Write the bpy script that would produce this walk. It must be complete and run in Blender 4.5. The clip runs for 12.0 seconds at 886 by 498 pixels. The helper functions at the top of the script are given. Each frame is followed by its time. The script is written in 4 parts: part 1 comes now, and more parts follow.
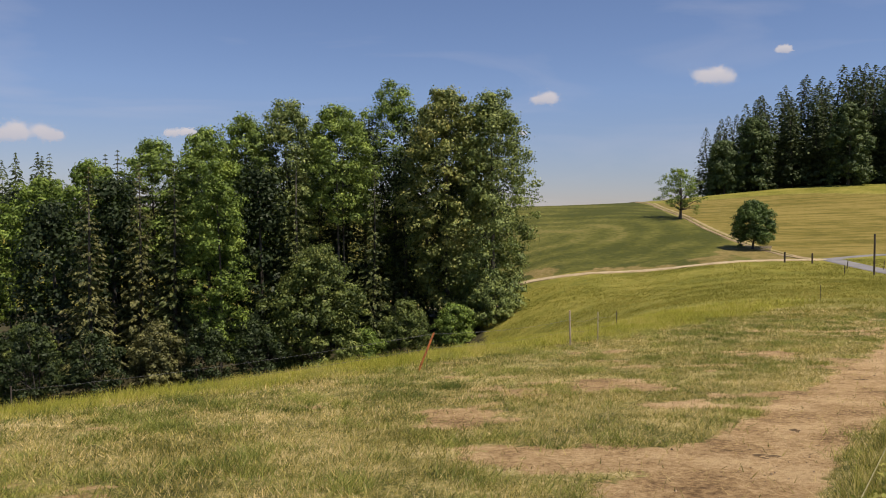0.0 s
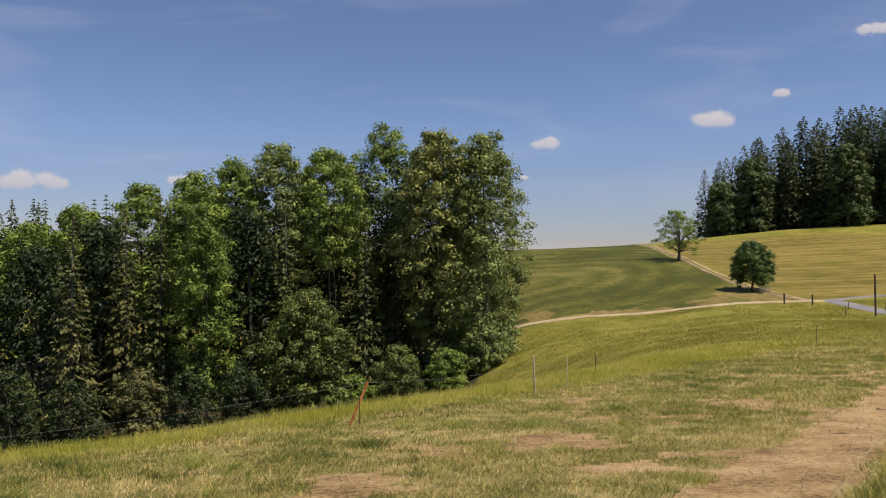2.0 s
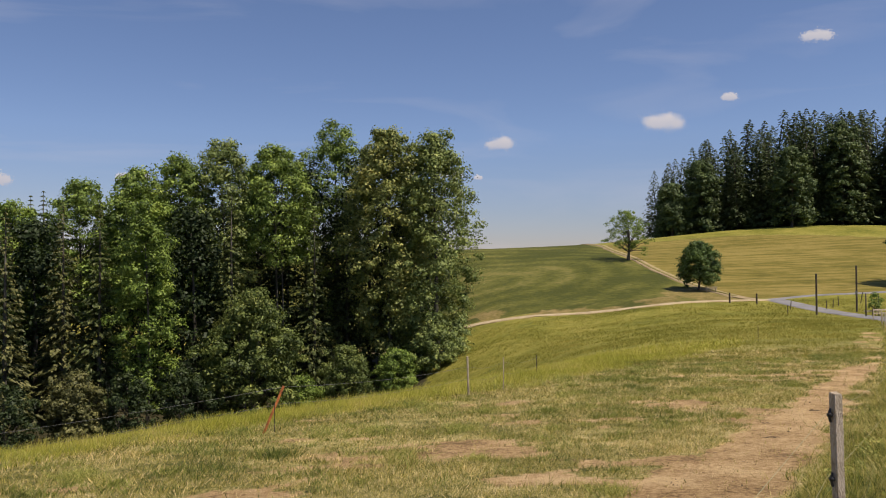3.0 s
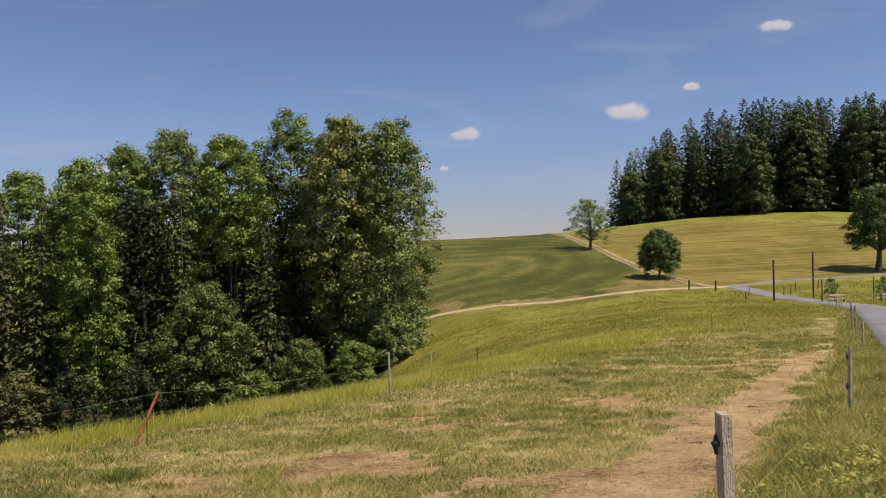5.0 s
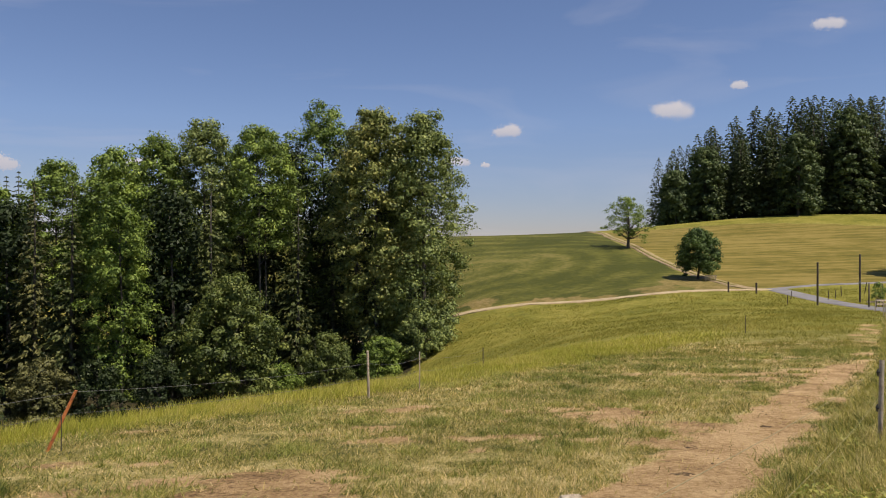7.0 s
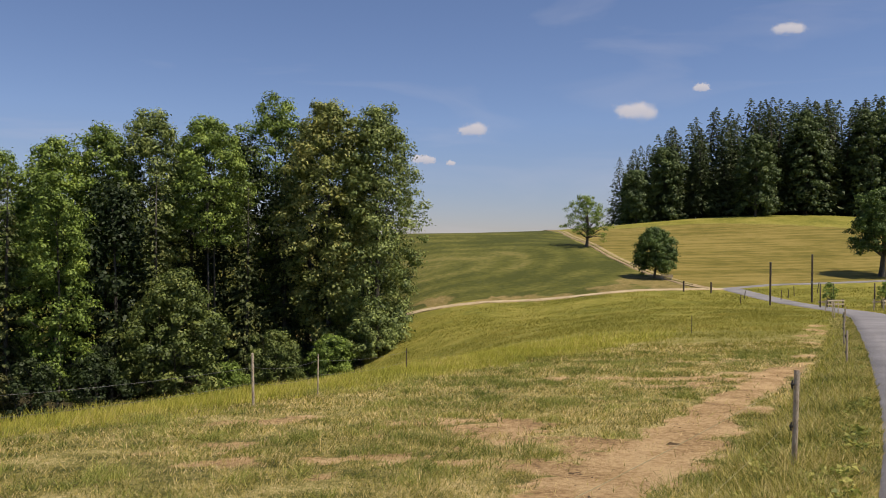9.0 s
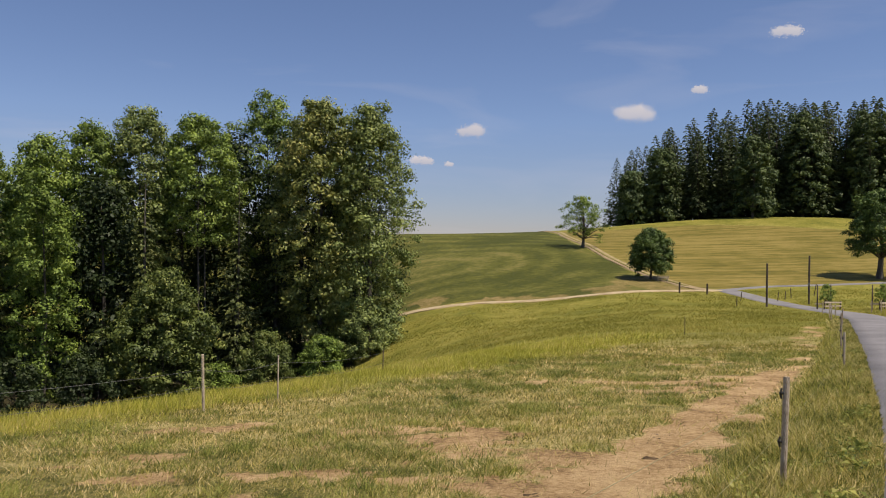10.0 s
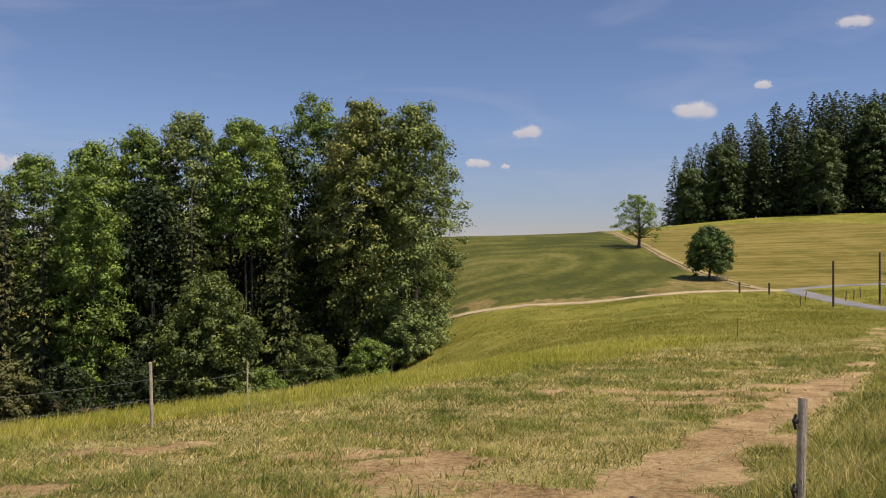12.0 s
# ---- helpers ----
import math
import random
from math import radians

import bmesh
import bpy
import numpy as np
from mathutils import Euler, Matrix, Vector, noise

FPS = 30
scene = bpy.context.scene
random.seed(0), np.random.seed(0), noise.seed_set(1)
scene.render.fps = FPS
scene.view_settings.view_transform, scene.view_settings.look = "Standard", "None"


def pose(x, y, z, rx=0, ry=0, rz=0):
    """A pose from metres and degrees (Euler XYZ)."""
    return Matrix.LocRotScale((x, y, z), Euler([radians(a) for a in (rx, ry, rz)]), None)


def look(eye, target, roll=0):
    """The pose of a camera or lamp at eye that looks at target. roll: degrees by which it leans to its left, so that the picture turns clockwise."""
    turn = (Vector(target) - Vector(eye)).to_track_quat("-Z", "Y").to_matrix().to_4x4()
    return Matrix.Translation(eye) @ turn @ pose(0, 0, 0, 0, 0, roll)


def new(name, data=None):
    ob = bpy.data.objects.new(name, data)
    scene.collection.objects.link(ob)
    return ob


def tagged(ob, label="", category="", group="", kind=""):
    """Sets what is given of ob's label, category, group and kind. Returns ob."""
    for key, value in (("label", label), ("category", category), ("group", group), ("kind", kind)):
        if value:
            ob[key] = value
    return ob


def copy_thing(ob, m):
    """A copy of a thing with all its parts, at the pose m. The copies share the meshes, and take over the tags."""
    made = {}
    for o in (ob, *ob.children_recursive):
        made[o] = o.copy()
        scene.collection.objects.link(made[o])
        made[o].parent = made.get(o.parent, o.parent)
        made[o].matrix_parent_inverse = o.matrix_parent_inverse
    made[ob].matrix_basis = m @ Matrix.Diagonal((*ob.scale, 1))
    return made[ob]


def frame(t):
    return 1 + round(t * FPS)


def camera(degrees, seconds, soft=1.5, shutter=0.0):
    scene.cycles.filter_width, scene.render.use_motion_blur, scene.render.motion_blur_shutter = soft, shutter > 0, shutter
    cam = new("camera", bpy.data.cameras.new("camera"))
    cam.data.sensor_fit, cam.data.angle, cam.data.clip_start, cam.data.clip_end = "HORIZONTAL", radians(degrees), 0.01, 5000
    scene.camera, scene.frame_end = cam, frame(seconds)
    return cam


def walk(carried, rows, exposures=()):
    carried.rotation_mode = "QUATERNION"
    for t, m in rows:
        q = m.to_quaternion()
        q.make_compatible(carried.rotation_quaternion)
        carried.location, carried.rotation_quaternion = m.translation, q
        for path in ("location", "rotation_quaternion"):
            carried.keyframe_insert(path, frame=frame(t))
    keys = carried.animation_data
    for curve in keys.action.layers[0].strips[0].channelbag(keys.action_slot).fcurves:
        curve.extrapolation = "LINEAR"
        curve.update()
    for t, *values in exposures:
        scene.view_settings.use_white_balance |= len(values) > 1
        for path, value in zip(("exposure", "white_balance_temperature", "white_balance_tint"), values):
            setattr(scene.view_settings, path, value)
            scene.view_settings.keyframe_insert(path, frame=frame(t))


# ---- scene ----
cam = camera(58.7, 12.0, soft=1.0)
PATH = [
    (0, (-0.088, -0.515, 1.732), (-0.089, 1.484, 1.657), -0.0),
    (0.5, (0.326, -0.09, 1.703), (0.322, 1.909, 1.637), -0.3),
    (1, (0.622, 0.377, 1.664), (0.616, 2.377, 1.637), -0.5),
    (1.5, (0.988, 0.782, 1.596), (0.973, 2.782, 1.597), -0.5),
    (2, (1.313, 1.219, 1.541), (1.305, 3.219, 1.579), -0.4),
    (2.5, (1.577, 1.655, 1.532), (1.645, 3.654, 1.574), -0.5),
    (3, (1.946, 2.056, 1.484), (2.053, 4.052, 1.52), -0.3),
    (3.5, (2.244, 2.56, 1.443), (2.425, 4.551, 1.469), -0.1),
    (5.5, (3.585, 4.044, 1.361), (3.772, 6.035, 1.373), -1.1),
    (6, (3.908, 4.505, 1.326), (4.087, 6.497, 1.337), -1.1),
    (6.5, (4.293, 4.908, 1.288), (4.381, 6.906, 1.299), -0.7),
    (7, (4.618, 5.41, 1.23), (4.706, 7.409, 1.235), 0.1),
    (9, (6.099, 7.081, 1.116), (6.275, 9.073, 1.116), 0.6),
    (9.5, (6.479, 7.683, 1.035), (6.667, 9.674, 1.037), 0.8),
    (10, (6.794, 8.184, 0.985), (6.975, 10.176, 0.988), 0.8),
    (10.5, (7.178, 8.641, 0.954), (7.344, 10.634, 0.96), 0.9),
    (11, (7.525, 9.166, 0.897), (7.675, 11.161, 0.887), 0.6),
    (11.5, (7.961, 9.663, 0.839), (8.028, 11.662, 0.83), 0.2),
    (12, (8.264, 10.156, 0.786), (8.298, 12.155, 0.796), 0.1),
]
walk(cam, [(t, look(eye, target, roll)) for t, eye, target, roll in PATH], exposures=((0.0, 0.0, 6500, 17), (12.0, 0.0, 6500, 17)))

# ---- world, sun ----
SUN_EL, SUN_AZ = radians(63), radians(122)      # azimuth clockwise from +y
world = bpy.data.worlds.new("sky")
scene.world = world
world.use_nodes = True
wn = world.node_tree
sky = wn.nodes.new("ShaderNodeTexSky")
sky.sky_type, sky.sun_disc = 'NISHITA', False
sky.sun_elevation, sky.sun_rotation = SUN_EL, SUN_AZ
sky.altitude, sky.air_density, sky.dust_density, sky.ozone_density = 600, 1.0, 0.15, 2.4
wn.nodes["Background"].inputs["Strength"].default_value = 0.090
sky_dir = wn.nodes.new("ShaderNodeTexCoord")
sky_axes = wn.nodes.new("ShaderNodeSeparateXYZ")
wn.links.new(sky_dir.outputs["Generated"], sky_axes.inputs[0])
haze = wn.nodes.new("ShaderNodeValToRGB")
for stop, (p, c) in zip((haze.color_ramp.elements[0], haze.color_ramp.elements[1], haze.color_ramp.elements.new(0.16)),
                        ((0.0, (0.71, 0.65, 0.74, 1)), (0.45, (0.94, 0.99, 1.12, 1)), (0.16, (0.93, 0.945, 1.06, 1)))):
    stop.position, stop.color = p, c
wn.links.new(sky_axes.outputs[2], haze.inputs[0])
sky_tone = wn.nodes.new("ShaderNodeMix")
sky_tone.data_type, sky_tone.blend_type = 'RGBA', 'MULTIPLY'
sky_tone.inputs[0].default_value = 1.0
wn.links.new(sky.outputs[0], sky_tone.inputs[6])
wn.links.new(haze.outputs[0], sky_tone.inputs[7])
cirrus_place = wn.nodes.new("ShaderNodeMapping")
cirrus_place.inputs["Scale"].default_value = (1.6, 1.6, 9.0)
cirrus_place.inputs["Rotation"].default_value = (0.05, 0.10, 0.4)
wn.links.new(sky_dir.outputs["Generated"], cirrus_place.inputs[0])
cirrus = wn.nodes.new("ShaderNodeTexNoise")
cirrus.inputs["Scale"].default_value, cirrus.inputs["Detail"].default_value, cirrus.inputs["Distortion"].default_value = 1.9, 7, 0.6
wn.links.new(cirrus_place.outputs[0], cirrus.inputs[0])
veil = wn.nodes.new("ShaderNodeMapRange")
veil.inputs[1].default_value, veil.inputs[2].default_value, veil.inputs[4].default_value = 0.50, 0.80, 0.28
wn.links.new(cirrus.outputs[0], veil.inputs[0])
sky_mix = wn.nodes.new("ShaderNodeMix")
sky_mix.data_type = 'RGBA'
sky_mix.inputs[7].default_value = (6.2, 6.3, 6.9, 1)
wn.links.new(veil.outputs[0], sky_mix.inputs[0])
wn.links.new(sky_tone.outputs[2], sky_mix.inputs[6])
wn.links.new(sky_mix.outputs[2], wn.nodes["Background"].inputs["Color"])
sun_data = bpy.data.lights.new("sun", 'SUN')
sun_data.energy, sun_data.angle, sun_data.color = 5.0, radians(0.5), (1.0, 0.91, 0.76)
SUN_DIR = Vector((math.cos(SUN_EL) * math.sin(SUN_AZ), math.cos(SUN_EL) * math.cos(SUN_AZ), math.sin(SUN_EL)))
sun = new("sun", sun_data)
sun.matrix_world = look(SUN_DIR * 300, (0, 0, 0))
scene.view_settings.exposure = 0.0

rng = np.random.default_rng(7)


# ---- materials ----
def material(name, stops, scale=5.0, rough=0.85, bump=0.3, bump_scale=40.0, detail=6.0, fine=None, island=0.0,
             thin=0.0, metal=0.0, obj_random=0.0, coords="Object", gloss=0.3, stretch=(1, 1, 1)):
    """A noisy surface: colour stops over a broad noise, a finer noise on top, and fine relief."""
    m = bpy.data.materials.new(name)
    m.use_nodes = True
    nt = m.node_tree
    b = nt.nodes["Principled BSDF"]
    b.inputs["Roughness"].default_value = rough
    b.inputs["Metallic"].default_value = metal
    b.inputs["Specular IOR Level"].default_value = gloss
    tc = nt.nodes.new("ShaderNodeTexCoord")
    mp = nt.nodes.new("ShaderNodeMapping")
    mp.inputs["Scale"].default_value = stretch
    nt.links.new(tc.outputs[coords], mp.inputs[0])
    n1 = nt.nodes.new("ShaderNodeTexNoise")
    n1.inputs["Scale"].default_value, n1.inputs["Detail"].default_value = scale, detail
    nt.links.new(mp.outputs[0], n1.inputs[0])
    fac = n1.outputs[0]
    n2 = nt.nodes.new("ShaderNodeTexNoise")
    n2.inputs["Scale"].default_value, n2.inputs["Detail"].default_value = fine or scale * 9, 4
    nt.links.new(mp.outputs[0], n2.inputs[0])
    add = nt.nodes.new("ShaderNodeMath")
    add.operation = 'MULTIPLY_ADD'
    nt.links.new(n2.outputs[0], add.inputs[0])
    add.inputs[1].default_value = 0.6
    nt.links.new(fac, add.inputs[2])
    fac = add.outputs[0]
    off = -0.3
    if island or obj_random:
        src = nt.nodes.new("ShaderNodeNewGeometry").outputs["Random Per Island"] if island else nt.nodes.new("ShaderNodeObjectInfo").outputs["Random"]
        a2 = nt.nodes.new("ShaderNodeMath")
        a2.operation = 'MULTIPLY_ADD'
        nt.links.new(src, a2.inputs[0])
        a2.inputs[1].default_value = island or obj_random
        nt.links.new(fac, a2.inputs[2])
        fac = a2.outputs[0]
        off -= (island or obj_random) / 2
    a3 = nt.nodes.new("ShaderNodeMath")
    a3.operation = 'ADD'
    nt.links.new(fac, a3.inputs[0])
    a3.inputs[1].default_value = off
    ramp = nt.nodes.new("ShaderNodeValToRGB")
    el = ramp.color_ramp.elements
    while len(el) < len(stops):
        el.new(0.5)
    for e, (p, c) in zip(el, stops):
        e.position, e.color = p, (*c, 1)
    nt.links.new(a3.outputs[0], ramp.inputs[0])
    nt.links.new(ramp.outputs[0], b.inputs["Base Color"])
    if bump:
        n3 = nt.nodes.new("ShaderNodeTexNoise")
        n3.inputs["Scale"].default_value, n3.inputs["Detail"].default_value = bump_scale, 5
        nt.links.new(mp.outputs[0], n3.inputs[0])
        bp = nt.nodes.new("ShaderNodeBump")
        bp.inputs["Strength"].default_value, bp.inputs["Distance"].default_value = bump, 0.02
        nt.links.new(n3.outputs[0], bp.inputs["Height"])
        nt.links.new(bp.outputs[0], b.inputs["Normal"])
    if thin:
        tr = nt.nodes.new("ShaderNodeBsdfTranslucent")
        nt.links.new(ramp.outputs[0], tr.inputs[0])
        mx = nt.nodes.new("ShaderNodeMixShader")
        mx.inputs[0].default_value = thin
        nt.links.new(b.outputs[0], mx.inputs[1])
        nt.links.new(tr.outputs[0], mx.inputs[2])
        nt.links.new(mx.outputs[0], nt.nodes["Material Output"].inputs[0])
    return m


def leaf_material(name, dark, mid, light):
    return material(name, ((0.25, dark), (0.5, mid), (0.8, light)), scale=0.35, fine=2.2, rough=0.6, bump=0, island=0.26, thin=0.22, gloss=0.35)


M_LEAF_ASH = leaf_material("ash_leaves", (0.068, 0.106, 0.019), (0.186, 0.269, 0.047), (0.413, 0.507, 0.094))
M_LEAF_BRIGHT = leaf_material("young_ash_leaves", (0.062, 0.102, 0.016), (0.168, 0.250, 0.036), (0.345, 0.430, 0.075))
M_LEAF_MAPLE = leaf_material("maple_leaves", (0.067, 0.100, 0.026), (0.199, 0.255, 0.067), (0.455, 0.500, 0.139))
M_LEAF_SEED = leaf_material("seeding_maple_leaves", (0.074, 0.098, 0.021), (0.221, 0.260, 0.064), (0.494, 0.451, 0.130))
M_LEAF_LIME = leaf_material("lime_leaves", (0.029, 0.056, 0.012), (0.083, 0.139, 0.029), (0.171, 0.250, 0.051))
M_LEAF_HILL = leaf_material("hill_beech_leaves", (0.034, 0.060, 0.018), (0.086, 0.130, 0.039), (0.176, 0.227, 0.068))
M_LEAF_BUSH = leaf_material("hazel_leaves", (0.047, 0.071, 0.015), (0.129, 0.173, 0.038), (0.278, 0.309, 0.071))
M_LEAF_SHADE = leaf_material("shaded_undergrowth_leaves", (0.022, 0.038, 0.011), (0.041, 0.064, 0.017), (0.068, 0.094, 0.026))
M_LEAF_DEEP_SHADE = leaf_material("shaded_beech_leaves", (0.018, 0.032, 0.010), (0.032, 0.052, 0.015), (0.052, 0.078, 0.022))
M_NEEDLE = leaf_material("spruce_needles", (0.037, 0.052, 0.016), (0.103, 0.130, 0.036), (0.236, 0.244, 0.066))
M_NEEDLE_BROWN = leaf_material("tired_spruce_needles", (0.050, 0.057, 0.018), (0.139, 0.142, 0.044), (0.273, 0.258, 0.083))
M_NEEDLE_FAR = leaf_material("hill_spruce_needles", (0.037, 0.057, 0.022), (0.101, 0.134, 0.046), (0.229, 0.255, 0.084))
M_BARK = material("grey_bark", ((0.3, (0.045, 0.038, 0.03)), (0.7, (0.14, 0.125, 0.10))), scale=1.5, bump=0.8, bump_scale=12, stretch=(1, 1, 0.25))
M_WOOD = material("weathered_wood", ((0.25, (0.27, 0.21, 0.14)), (0.5, (0.47, 0.385, 0.275)), (0.85, (0.66, 0.57, 0.45))), scale=14, fine=90, bump=0.9, bump_scale=90, stretch=(1, 1, 0.4), obj_random=0.2)
M_DARKWOOD = material("tarred_wood", ((0.3, (0.05, 0.04, 0.032)), (0.8, (0.15, 0.12, 0.095))), scale=6, bump=0.6, bump_scale=50, stretch=(1, 1, 0.15))
M_ORANGE = material("rusty_orange_paint", ((0.25, (0.16, 0.06, 0.03)), (0.5, (0.50, 0.16, 0.045)), (0.9, (0.72, 0.34, 0.14))), scale=8, bump=0.4, rough=0.6)
M_BLACK = material("black_plastic", ((0.3, (0.02, 0.02, 0.02)), (0.8, (0.06, 0.055, 0.05))), scale=8, bump=0.2, rough=0.5)
M_WIRE = material("fence_rope", ((0.3, (0.24, 0.22, 0.10)), (0.7, (0.36, 0.33, 0.18))), scale=30, bump=0)
M_STEEL = material("galvanised_wire", ((0.3, (0.10, 0.10, 0.095)), (0.7, (0.22, 0.215, 0.20))), scale=30, bump=0, rough=0.6)
M_ASPHALT = material("old_asphalt", ((0.25, (0.165, 0.158, 0.156)), (0.55, (0.225, 0.216, 0.212)), (0.85, (0.30, 0.288, 0.28))), scale=0.5, fine=25, bump=0.5, bump_scale=160, rough=0.85)
M_GRAVEL = material("pale_gravel", ((0.25, (0.30, 0.22, 0.12)), (0.55, (0.46, 0.36, 0.21)), (0.85, (0.58, 0.47, 0.30))), scale=0.6, fine=6, bump=0.7, bump_scale=40)
M_TRACK = material("tan_track_soil", ((0.25, (0.22, 0.165, 0.08)), (0.55, (0.34, 0.26, 0.135)), (0.85, (0.46, 0.36, 0.21))), scale=0.5, fine=5, bump=0.7, bump_scale=30)
M_STRIP = material("dry_grass_strip", ((0.3, (0.16, 0.15, 0.03)), (0.6, (0.30, 0.25, 0.08)), (0.85, (0.42, 0.34, 0.15))), scale=0.8, fine=7, bump=0.8, bump_scale=30)
M_DUNG = material("dried_dung", ((0.3, (0.08, 0.055, 0.033)), (0.8, (0.22, 0.155, 0.09))), scale=12, bump=1.0, bump_scale=60, rough=1.0, gloss=0.0)
# clouds glow by themselves; their greyer undersides are shade in the colour
M_CLOUD = bpy.data.materials.new("glowing_cloud")
M_CLOUD.use_nodes = True
cloud_nodes = M_CLOUD.node_tree
cloud_glow = cloud_nodes.nodes.new("ShaderNodeEmission")
cloud_shade_ramp = cloud_nodes.nodes.new("ShaderNodeValToRGB")
cloud_shade_ramp.color_ramp.elements[0].color, cloud_shade_ramp.color_ramp.elements[1].color = (0.43, 0.46, 0.53, 1), (0.68, 0.65, 0.63, 1)
cloud_place = cloud_nodes.nodes.new("ShaderNodeTexCoord")
cloud_axes = cloud_nodes.nodes.new("ShaderNodeSeparateXYZ")
cloud_nodes.links.new(cloud_place.outputs["Generated"], cloud_axes.inputs[0])
cloud_nodes.links.new(cloud_axes.outputs[2], cloud_shade_ramp.inputs[0])
cloud_nodes.links.new(cloud_shade_ramp.outputs[0], cloud_glow.inputs[0])
cloud_nodes.links.new(cloud_glow.outputs[0], cloud_nodes.nodes["Material Output"].inputs[0])
M_BLADE = material("pasture_blades", ((0.15, (0.10, 0.112, 0.018)), (0.40, (0.30, 0.278, 0.050)), (0.62, (0.56, 0.45, 0.125)), (0.88, (0.86, 0.68, 0.34))), scale=0.6, fine=3.6, rough=0.6, bump=0, island=0.9, thin=0.40, gloss=0.25)
M_TUFT = material("lush_blades", ((0.15, (0.075, 0.105, 0.018)), (0.5, (0.235, 0.27, 0.046)), (0.85, (0.54, 0.50, 0.13))), scale=0.4, fine=2.5, rough=0.55, bump=0, island=0.55, thin=0.38, gloss=0.3)
M_VERGE = material("verge_blades", ((0.18, (0.09, 0.115, 0.018)), (0.45, (0.26, 0.262, 0.042)), (0.68, (0.48, 0.40, 0.095)), (0.9, (0.74, 0.60, 0.26))), scale=0.7, fine=4.0, rough=0.55, bump=0, island=0.75, thin=0.40, gloss=0.3)
M_MEADOW = material("meadow_blades", ((0.18, (0.16, 0.165, 0.024)), (0.5, (0.28, 0.265, 0.044)), (0.8, (0.44, 0.37, 0.09))), scale=0.15, fine=1.2, rough=0.6, bump=0, island=0.25, thin=0.42, gloss=0.2)
M_TALL = material("ripe_tall_grass", ((0.15, (0.28, 0.31, 0.035)), (0.5, (0.52, 0.49, 0.075)), (0.75, (0.66, 0.56, 0.15)), (0.95, (0.74, 0.62, 0.30))), scale=0.3, fine=1.5, rough=0.6, bump=0, island=0.5, thin=0.45, gloss=0.2)


# ---- small tools ----
def part(name, data, mat, parent, label="", at=None):
    """Links a mesh as one part under its thing."""
    if isinstance(data, bmesh.types.BMesh):
        me = bpy.data.meshes.new(name)
        data.to_mesh(me)
        data.free()
        data = me
    if mat and not data.materials:
        data.materials.append(mat)
    ob = new(name, data)
    ob.parent = parent
    if at is not None:
        ob.matrix_basis = at
    return tagged(ob, label=label)


def thing(name, m, label, category, group="", kind=""):
    ob = new(name)
    ob.empty_display_size = 0.2
    ob.matrix_basis = m
    return tagged(ob, label=label, category=category, group=group, kind=kind)


def poly_mesh(name, co, sides, mat=None, normals=None):
    """A mesh of separate polygons, co of shape (n * sides, 3)."""
    co = np.asarray(co, dtype=np.float32).reshape(-1, 3)
    n = len(co) // sides
    me = bpy.data.meshes.new(name)
    me.vertices.add(len(co))
    me.vertices.foreach_set("co", co.ravel())
    me.loops.add(len(co))
    me.loops.foreach_set("vertex_index", np.arange(len(co), dtype=np.int32))
    me.polygons.add(n)
    me.polygons.foreach_set("loop_start", np.arange(0, n * sides, sides, dtype=np.int32))
    me.update(calc_edges=True)
    if normals is not None:
        # leaves of a clump share the clump's roundness
        me.polygons.foreach_set("use_smooth", np.ones(n, dtype=bool))
        me.normals_split_custom_set_from_vertices(np.repeat(normals, sides, axis=0).astype(np.float32))
    if mat:
        me.materials.append(mat)
    return me


def tube_into(V, Fc, pts, radii, sides=7, cap=True):
    """Adds a tapering tube through pts to the lists V, Fc."""
    pts = [Vector(p) for p in pts]
    start = len(V)
    for i, (p, r) in enumerate(zip(pts, radii)):
        d = (pts[min(i + 1, len(pts) - 1)] - pts[max(i - 1, 0)]).normalized()
        a = d.cross(Vector((0.31, 0.95, 0.05))).normalized()
        b = d.cross(a)
        for k in range(sides):
            w = 2 * math.pi * k / sides
            V.append(p + (a * math.cos(w) + b * math.sin(w)) * r)
    for i in range(len(pts) - 1):
        for k in range(sides):
            q = start + i * sides
            Fc.append((q + k, q + (k + 1) % sides, q + sides + (k + 1) % sides, q + sides + k))
    if cap:
        Fc.append(tuple(start + (len(pts) - 1) * sides + k for k in range(sides)))


def list_mesh(name, V, Fc, smooth=True):
    me = bpy.data.meshes.new(name)
    me.from_pydata([tuple(v) for v in V], [], Fc)
    if smooth:
        me.polygons.foreach_set("use_smooth", [True] * len(Fc))
    me.update()
    return me


def smooth01(t):
    t = np.clip(t, 0, 1)
    return t * t * (3 - 2 * t)


def value_noise(x, y, seed=0):
    """Smooth noise in 0..1 over the plan, one cell a metre."""
    xi, yi = np.floor(x).astype(np.int64), np.floor(y).astype(np.int64)
    fx, fy = smooth01(x - xi), smooth01(y - yi)

    def h(a, b):
        v = (a * 374761393 + b * 668265263 + seed * 982451653) & 0xFFFFFFFF
        v = ((v ^ (v >> 13)) * 1274126177) & 0xFFFFFFFF
        return ((v ^ (v >> 16)) & 0xFFFF) / 65535.0
    top = h(xi, yi) * (1 - fx) + h(xi + 1, yi) * fx
    low = h(xi, yi + 1) * (1 - fx) + h(xi + 1, yi + 1) * fx
    return top * (1 - fy) + low * fy


def layered(x, y, size, seed=0):
    return (value_noise(x / size, y / size, seed) * 0.55 + value_noise(x / size * 2.1, y / size * 2.1, seed + 1) * 0.28
            + value_noise(x / size * 4.7, y / size * 4.7, seed + 2) * 0.17)


